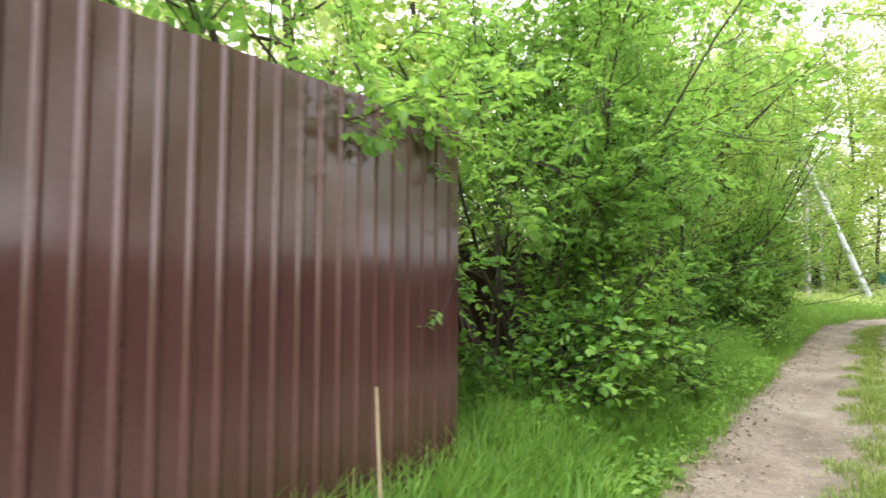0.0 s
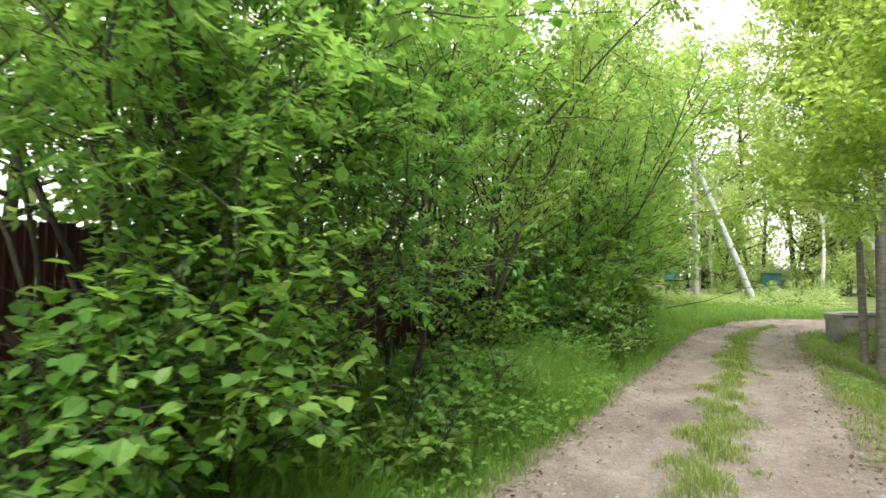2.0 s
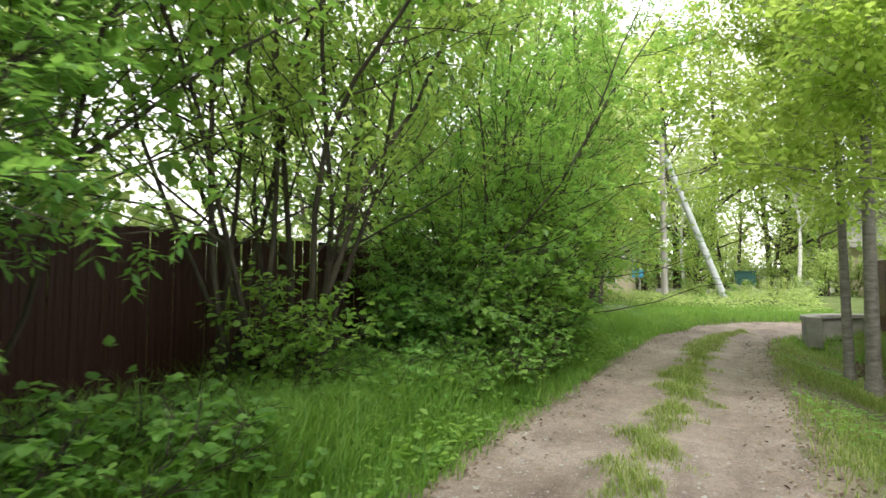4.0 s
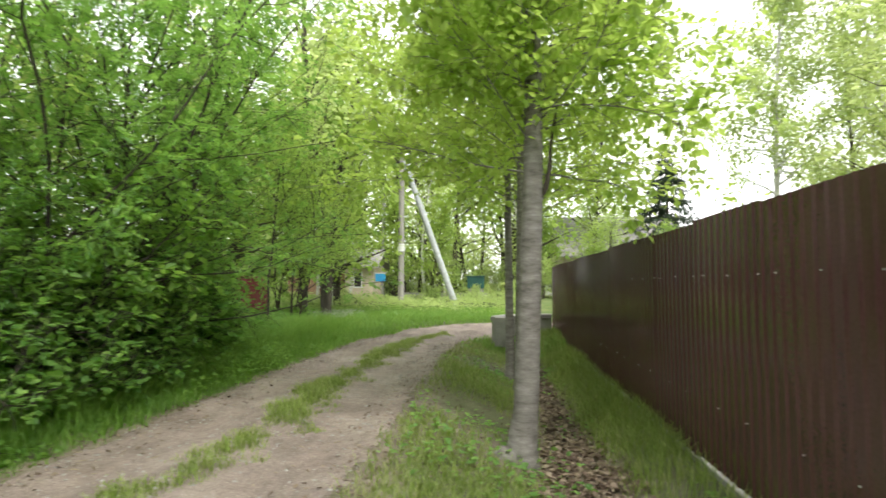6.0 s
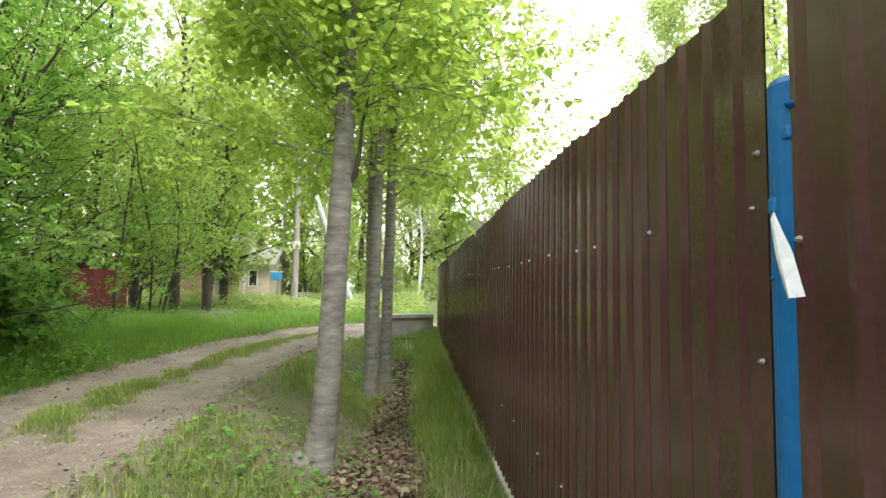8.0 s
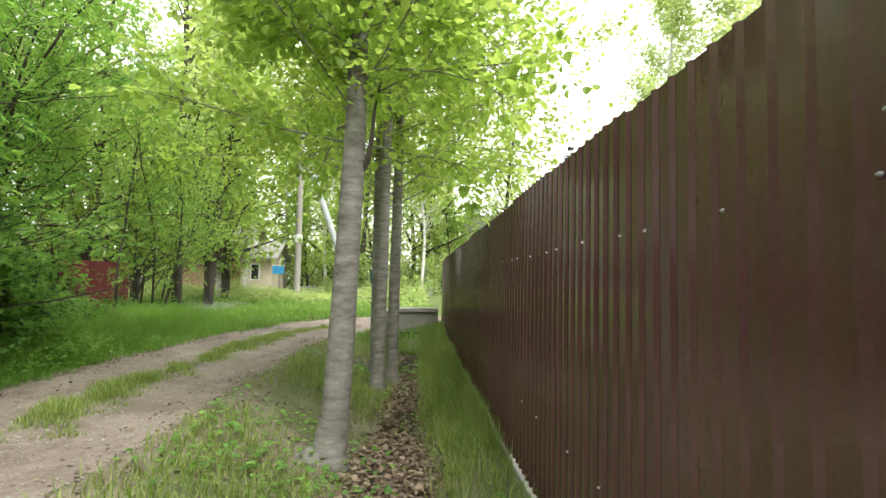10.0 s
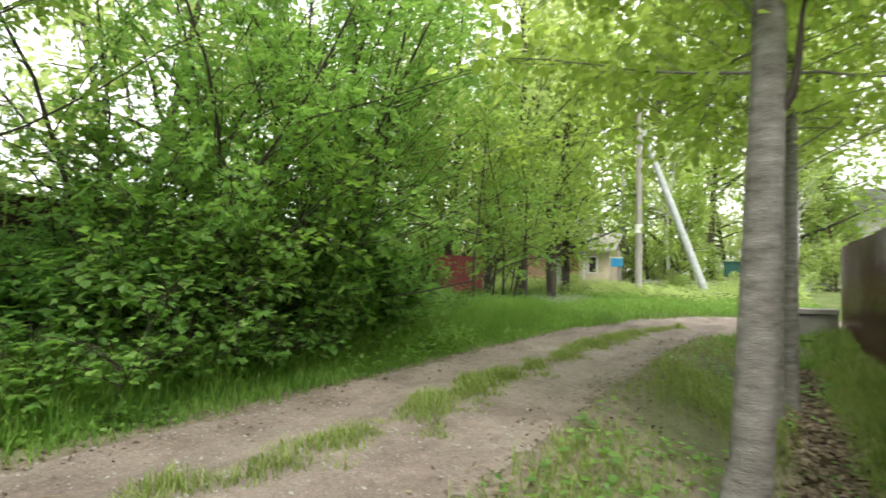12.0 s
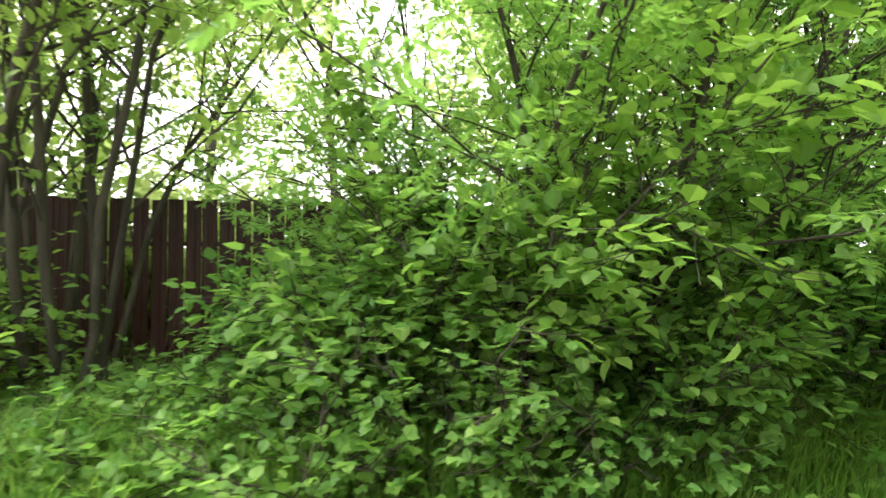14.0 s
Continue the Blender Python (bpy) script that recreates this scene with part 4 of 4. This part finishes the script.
leafy("pale_weeds", 5000, (-7.0, -2.6, 24.0, 28.0), 0.02, 0.3, 0.08, LONG, PALE_WEED, lambda x, y, g: in_road(x, y) < -0.6, "pale silvery low weeds beside the lane", "weeds", 36)


# ---- poles, culvert and buildings ----
def utility_pole(x, y, h, r, mat, label):
    z = float(height(x, y))
    root = tagged(new("utility_pole"), label, "utility pole")
    root.location = (x, y, z)
    v, f = tube([(0, 0, -0.3), (0, 0, h * 0.5), (0, 0, h)], [r, r * 0.88, r * 0.75], 14)
    solid("pole", v, f, mat, root, smooth=True)
    return root


mast = utility_pole(-2.05, 32.3, 7.4, 0.15, POLE_WOOD, "weathered grey utility pole with a pale band")
part("band", cyl(bmesh.new(), 0, 0, 2.35, 2.7, 0.165, None, 14), WHITE_PAINT, mast, "pale painted band")
prop = tagged(new("leaning_pole"), "pale concrete strut leaning against the utility pole", "pole")
v, f = tube([(0.5, 32.9, 0.05), (-0.75, 32.6, 3.6), (-1.95, 32.35, 7.0)], [0.15, 0.14, 0.12], 12)
solid("strut", v, f, PALE_PATCH, prop, smooth=True)
utility_pole(-4.7, 41.0, 6.5, 0.12, CONCRETE, "slim pale concrete utility pole")
for k, (a, b) in enumerate([((-2.7, 32.15, 7.6), (26, 37, 7.0)), ((-1.4, 32.15, 7.6), (26, 38.2, 7.0)), ((-2.7, 32.15, 7.6), (-4.7, 41, 6.7))]):
    pts = [np.array(a) * (1 - q) + np.array(b) * q - np.array([0, 0, 4 * 0.5 * q * (1 - q)]) for q in np.linspace(0, 1, 16)]
    v, f = tube(pts, [0.012] * 16, 5)
    tagged(solid("power_cable", v, f, RUBBER), "thin dark overhead power cable", "cable", "overhead cables")

culvert = tagged(new("culvert_wall"), "weathered curved concrete culvert wall across the ditch", "culvert")


def swept(line, inner, outer, z0, z1):
    P = np.array(line, float)
    d = np.gradient(P, axis=0)
    d /= np.linalg.norm(d, axis=1)[:, None]
    nrm = np.stack([-d[:, 1], d[:, 0]], 1)
    rows = [(inner, z0), (inner, z1 - 0.02), (inner + 0.02, z1), (outer - 0.02, z1), (outer, z1 - 0.02), (outer, z0)]
    V = np.concatenate([np.c_[P + nrm * o, np.full(len(P), z)] for o, z in rows])
    n, m = len(P), len(rows)
    F = [[r * n + i, r * n + i + 1, ((r + 1) % m) * n + i + 1, ((r + 1) % m) * n + i] for r in range(m) for i in range(n - 1)]
    F += [[0, n, 4 * n, 5 * n], [n, 2 * n, 3 * n, 4 * n], [n - 1, 5 * n + n - 1, 4 * n + n - 1, n + n - 1], [n + n - 1, 4 * n + n - 1, 3 * n + n - 1, 2 * n + n - 1]]
    return V, np.array(F)


ARC = [(2.32 + 1.5 * (1 - math.cos(q)), 21.3 + 1.5 * math.sin(q)) for q in np.linspace(0.0, 1.5, 14)]
V, F = swept(ARC, -0.02, 0.2, -0.3, 0.41)
solid("wall", V, F, CONCRETE, culvert)
V, F = swept(ARC, -0.07, 0.24, 0.41, 0.51)
solid("coping", V, F, CONCRETE, culvert, "pale worn concrete coping")
part("end_block", box(bmesh.new(), 2.2, 2.5, 21.05, 21.4, -0.2, 0.5), CONCRETE, culvert, bevel=0.015)
# solid block in the opening; the shade of the pipe is its colour
part("pipe_mouth_shade", box(bmesh.new(), 2.55, 3.75, 22.3, 22.42, -0.5, -0.1), INSIDE_SHADE, culvert)


def house(x0, x1, y0, y1, wall_h, ridge, wall_mat, roof_mat, label, windows=()):
    root = tagged(new("house"), label, "house")
    part("wall", box(bmesh.new(), x0, x1, y0, y1, -0.2, wall_h), wall_mat, root)
    ym = (y0 + y1) / 2
    for s in (-1, 1):
        e = y0 - 0.4 if s < 0 else y1 + 0.4
        bm = bmesh.new()
        q = [bm.verts.new(p) for p in ((x0 - 0.4, e, wall_h - 0.1), (x1 + 0.4, e, wall_h - 0.1), (x1 + 0.4, ym, ridge), (x0 - 0.4, ym, ridge))]
        t = [bm.verts.new((v.co.x, v.co.y, v.co.z + 0.1)) for v in q]
        bm.faces.new(q[::-1]), bm.faces.new(t)
        for i in range(4):
            bm.faces.new((q[i], q[(i + 1) % 4], t[(i + 1) % 4], t[i]))
        part("roof", bm, roof_mat, root)
    for x in (x0, x1):
        bm = bmesh.new()
        bm.faces.new([bm.verts.new(p) for p in ((x, y0, wall_h), (x, y1, wall_h), (x, ym, ridge))])
        part("gable", bm, wall_mat, root)
    for wx, wz, w, h in windows:
        win = part("window", box(bmesh.new(), wx, wx + w, y0 - 0.05, y0 + 0.02, wz, wz + h), WHITE_PAINT, root)
        # solid slab, coloured like the unlit room behind it
        part("pane", box(bmesh.new(), wx + 0.07, wx + w - 0.07, y0 - 0.06, y0, wz + 0.07, wz + h - 0.07), INSIDE_SHADE, win)
    return root


house(-9.6, -6.3, 38.0, 43.0, 2.4, 4.2, BROWN_WALL, ROOF, "brown timber house half hidden by trees", [(-7.9, 1.1, 0.9, 1.0)])
house(-6.1, -4.5, 37.4, 40.0, 2.3, 3.2, BEIGE, ROOF, "small beige porch building beside the yard", [(-5.6, 1.1, 0.5, 0.9)])
house(7.2, 15.5, 48, 55, 3.4, 6.6, BEIGE, ROOF, "pale house with a grey pitched roof behind the fence", [(8.5, 1.4, 1.2, 1.2), (11.5, 1.4, 1.2, 1.2)])
house(2.6, 8.4, 58, 61, 2.3, 2.9, WHITE_PAINT, WHITE_PAINT, "long white shed at the far end")
board = tagged(new("notice_board"), "bright blue board on a grey post above the bank", "board")
part("panel", box(bmesh.new(), -3.95, -3.4, 35.45, 35.5, 1.45, 1.85), TARP, board, bevel=0.015)
part("post", cyl(bmesh.new(), -3.6, 35.55, 0.0, 2.2, 0.05), POLE_WOOD, board, smooth=True)
part("frame", box(bmesh.new(), -3.98, -3.37, 35.44, 35.52, 1.85, 1.9), WHITE_PAINT, board)
bin_ = tagged(new("waste_container"), "teal metal container on a concrete stand", "container")
part("body", box(bmesh.new(), 0.75, 1.65, 36.4, 37.0, 1.1, 1.7), TEAL, bin_, bevel=0.03)
part("lid", box(bmesh.new(), 0.71, 1.69, 36.36, 37.04, 1.7, 1.76), TEAL, bin_)
part("stand", box(bmesh.new(), 0.8, 1.6, 36.45, 36.95, 0.1, 1.1), CONCRETE, bin_)
for k, (x, y, g) in enumerate([(2.3, 33.4, 0.4), (1.2, 35.6, 0.35), (-0.7, 35.0, 0.33), (3.4, 34.2, 0.42), (-1.4, 36.3, 0.4), (-5.2, 33.6, 0.3)]):
    copy_thing(MODELS[4], pose(x, y, float(height(x, y)) - 0.05, 0, 0, 63.0 * k) @ Matrix.Scale(g, 4))
low = tagged(new("low_wall"), "low grey rubble wall behind the nettles", "wall", kind="structure")
part("wall", box(bmesh.new(), -3.0, 4.0, 37.2, 37.5, 0.0, 0.85), CONCRETE, low, bevel=0.03)

# film strip and small things
strip = tagged(new("film_strip"), "crumpled white plastic strip hanging from the post", "plastic strip")
V = []
for q in np.linspace(0, 1, 9):
    wide_at = 0.007 + 0.02 * min(1.0, q * 2.2)
    for w, o in ((-0.5, 0.0), (-0.12, -0.009), (0.1, -0.007), (0.5, 0.001)):
        V.append((FX - 0.028 - 0.022 * q + o * q + 0.45 * w * wide_at, 9.222 - 0.085 * q - 0.8 * w * wide_at, 1.335 - 0.145 * q + 0.01 * w + 0.002 * math.sin(9 * q + 5 * w)))
F = [[i * 4 + j, i * 4 + j + 1, (i + 1) * 4 + j + 1, (i + 1) * 4 + j] for i in range(8) for j in range(3)]
solid("film", V, np.array(F), FILM, strip)
stick = tagged(new("dry_stalk"), "dry straw-coloured plant stalk before the sheet fence", "stalk")
v, f = tube([(-1.68, 1.9, 0.02), (-1.75, 1.86, 0.45), (-1.77, 1.846, 0.97)], [0.01, 0.01, 0.008], 6)
solid("stalk", v, f, STRAW, stick, smooth=True)


def pebbles(name, n, area, size, mat, keep, label, seed):
    g = np.random.default_rng(seed)
    x, y = g.uniform(area[0], area[1], n), g.uniform(area[2], area[3], n)
    ok = keep(x, y, g)
    x, y = x[ok], y[ok]
    n = len(x)
    r = size * g.uniform(0.4, 1.0, n) ** 2
    base = np.array([(1, 0, 0), (0, 1, 0), (-1, 0, 0), (0, -1, 0), (0, 0, 0.55), (0, 0, -0.5)])
    V = base[None] * g.uniform(0.6, 1.2, (n, 6, 1)) * r[:, None, None] + np.stack([x, y, height(x, y) + 0.006], 1)[:, None]
    F = (np.array([(0, 1, 4), (1, 2, 4), (2, 3, 4), (3, 0, 4), (1, 0, 5), (2, 1, 5), (3, 2, 5), (0, 3, 5)])[None] + (np.arange(n) * 6)[:, None, None]).reshape(-1, 3)
    return tagged(new(name, mesh_of(name, V.reshape(-1, 3), F, mat)), label, "stones", kind="stuff")


pebbles("gravel", 9000, (-1.3, 1.4, 2.0, 22.0), 0.022, CONCRETE, lambda x, y, g: (in_road(x, y) > 0) & (g.uniform(0, 1, len(x)) < 0.35 + 0.8 * np.abs(np.abs(lateral(x, y)) - 0.6)), "small grey stones strewn on the dirt lane", 41)
leafy("straw", 2600, (-1.3, 1.5, 2.0, 22.0), 0.006, 0.014, 0.06, (0.06, 0.5, 0.05), STRAW, lambda x, y, g: (in_road(x, y) > -0.2) & (np.abs(np.abs(lateral(x, y)) - 1.05) < g.uniform(0, 0.7, len(x))), "dry straw bits along the lane", "straw", 42, 0.15)

plant("apple_tree", (6.0, 51.0, 0.0), "small fruit tree in white blossom", "tree", np.random.default_rng(77), 2, 4.4, 0.3, BARK_DARK, BLOSSOM, ROUND, 0.14, 12, first=0.3, branches=14, twigs=6, stem_r=0.06, tuft=0.1, twig_wood=False)
blades("fence_foot_grass", 2600, (-1.84, -1.1, 0.3, 3.4), lambda x, y: 0.3 + 0 * x, lambda x, y, g: in_road(x, y) < 0, GRASS, "tall grass at the foot of the sheet fence", 24, 0.007)
blades("bank_grass", 42000, (-8.0, 3.8, 20.5, 30.0), lambda x, y: 0.2 + 0.08 * wave(x, y, 1.3), lambda x, y, g: (in_road(x, y) < 0.02) & (x < 3.8), GRASS, "meadow grass beyond the bend of the lane", 25, 0.008)
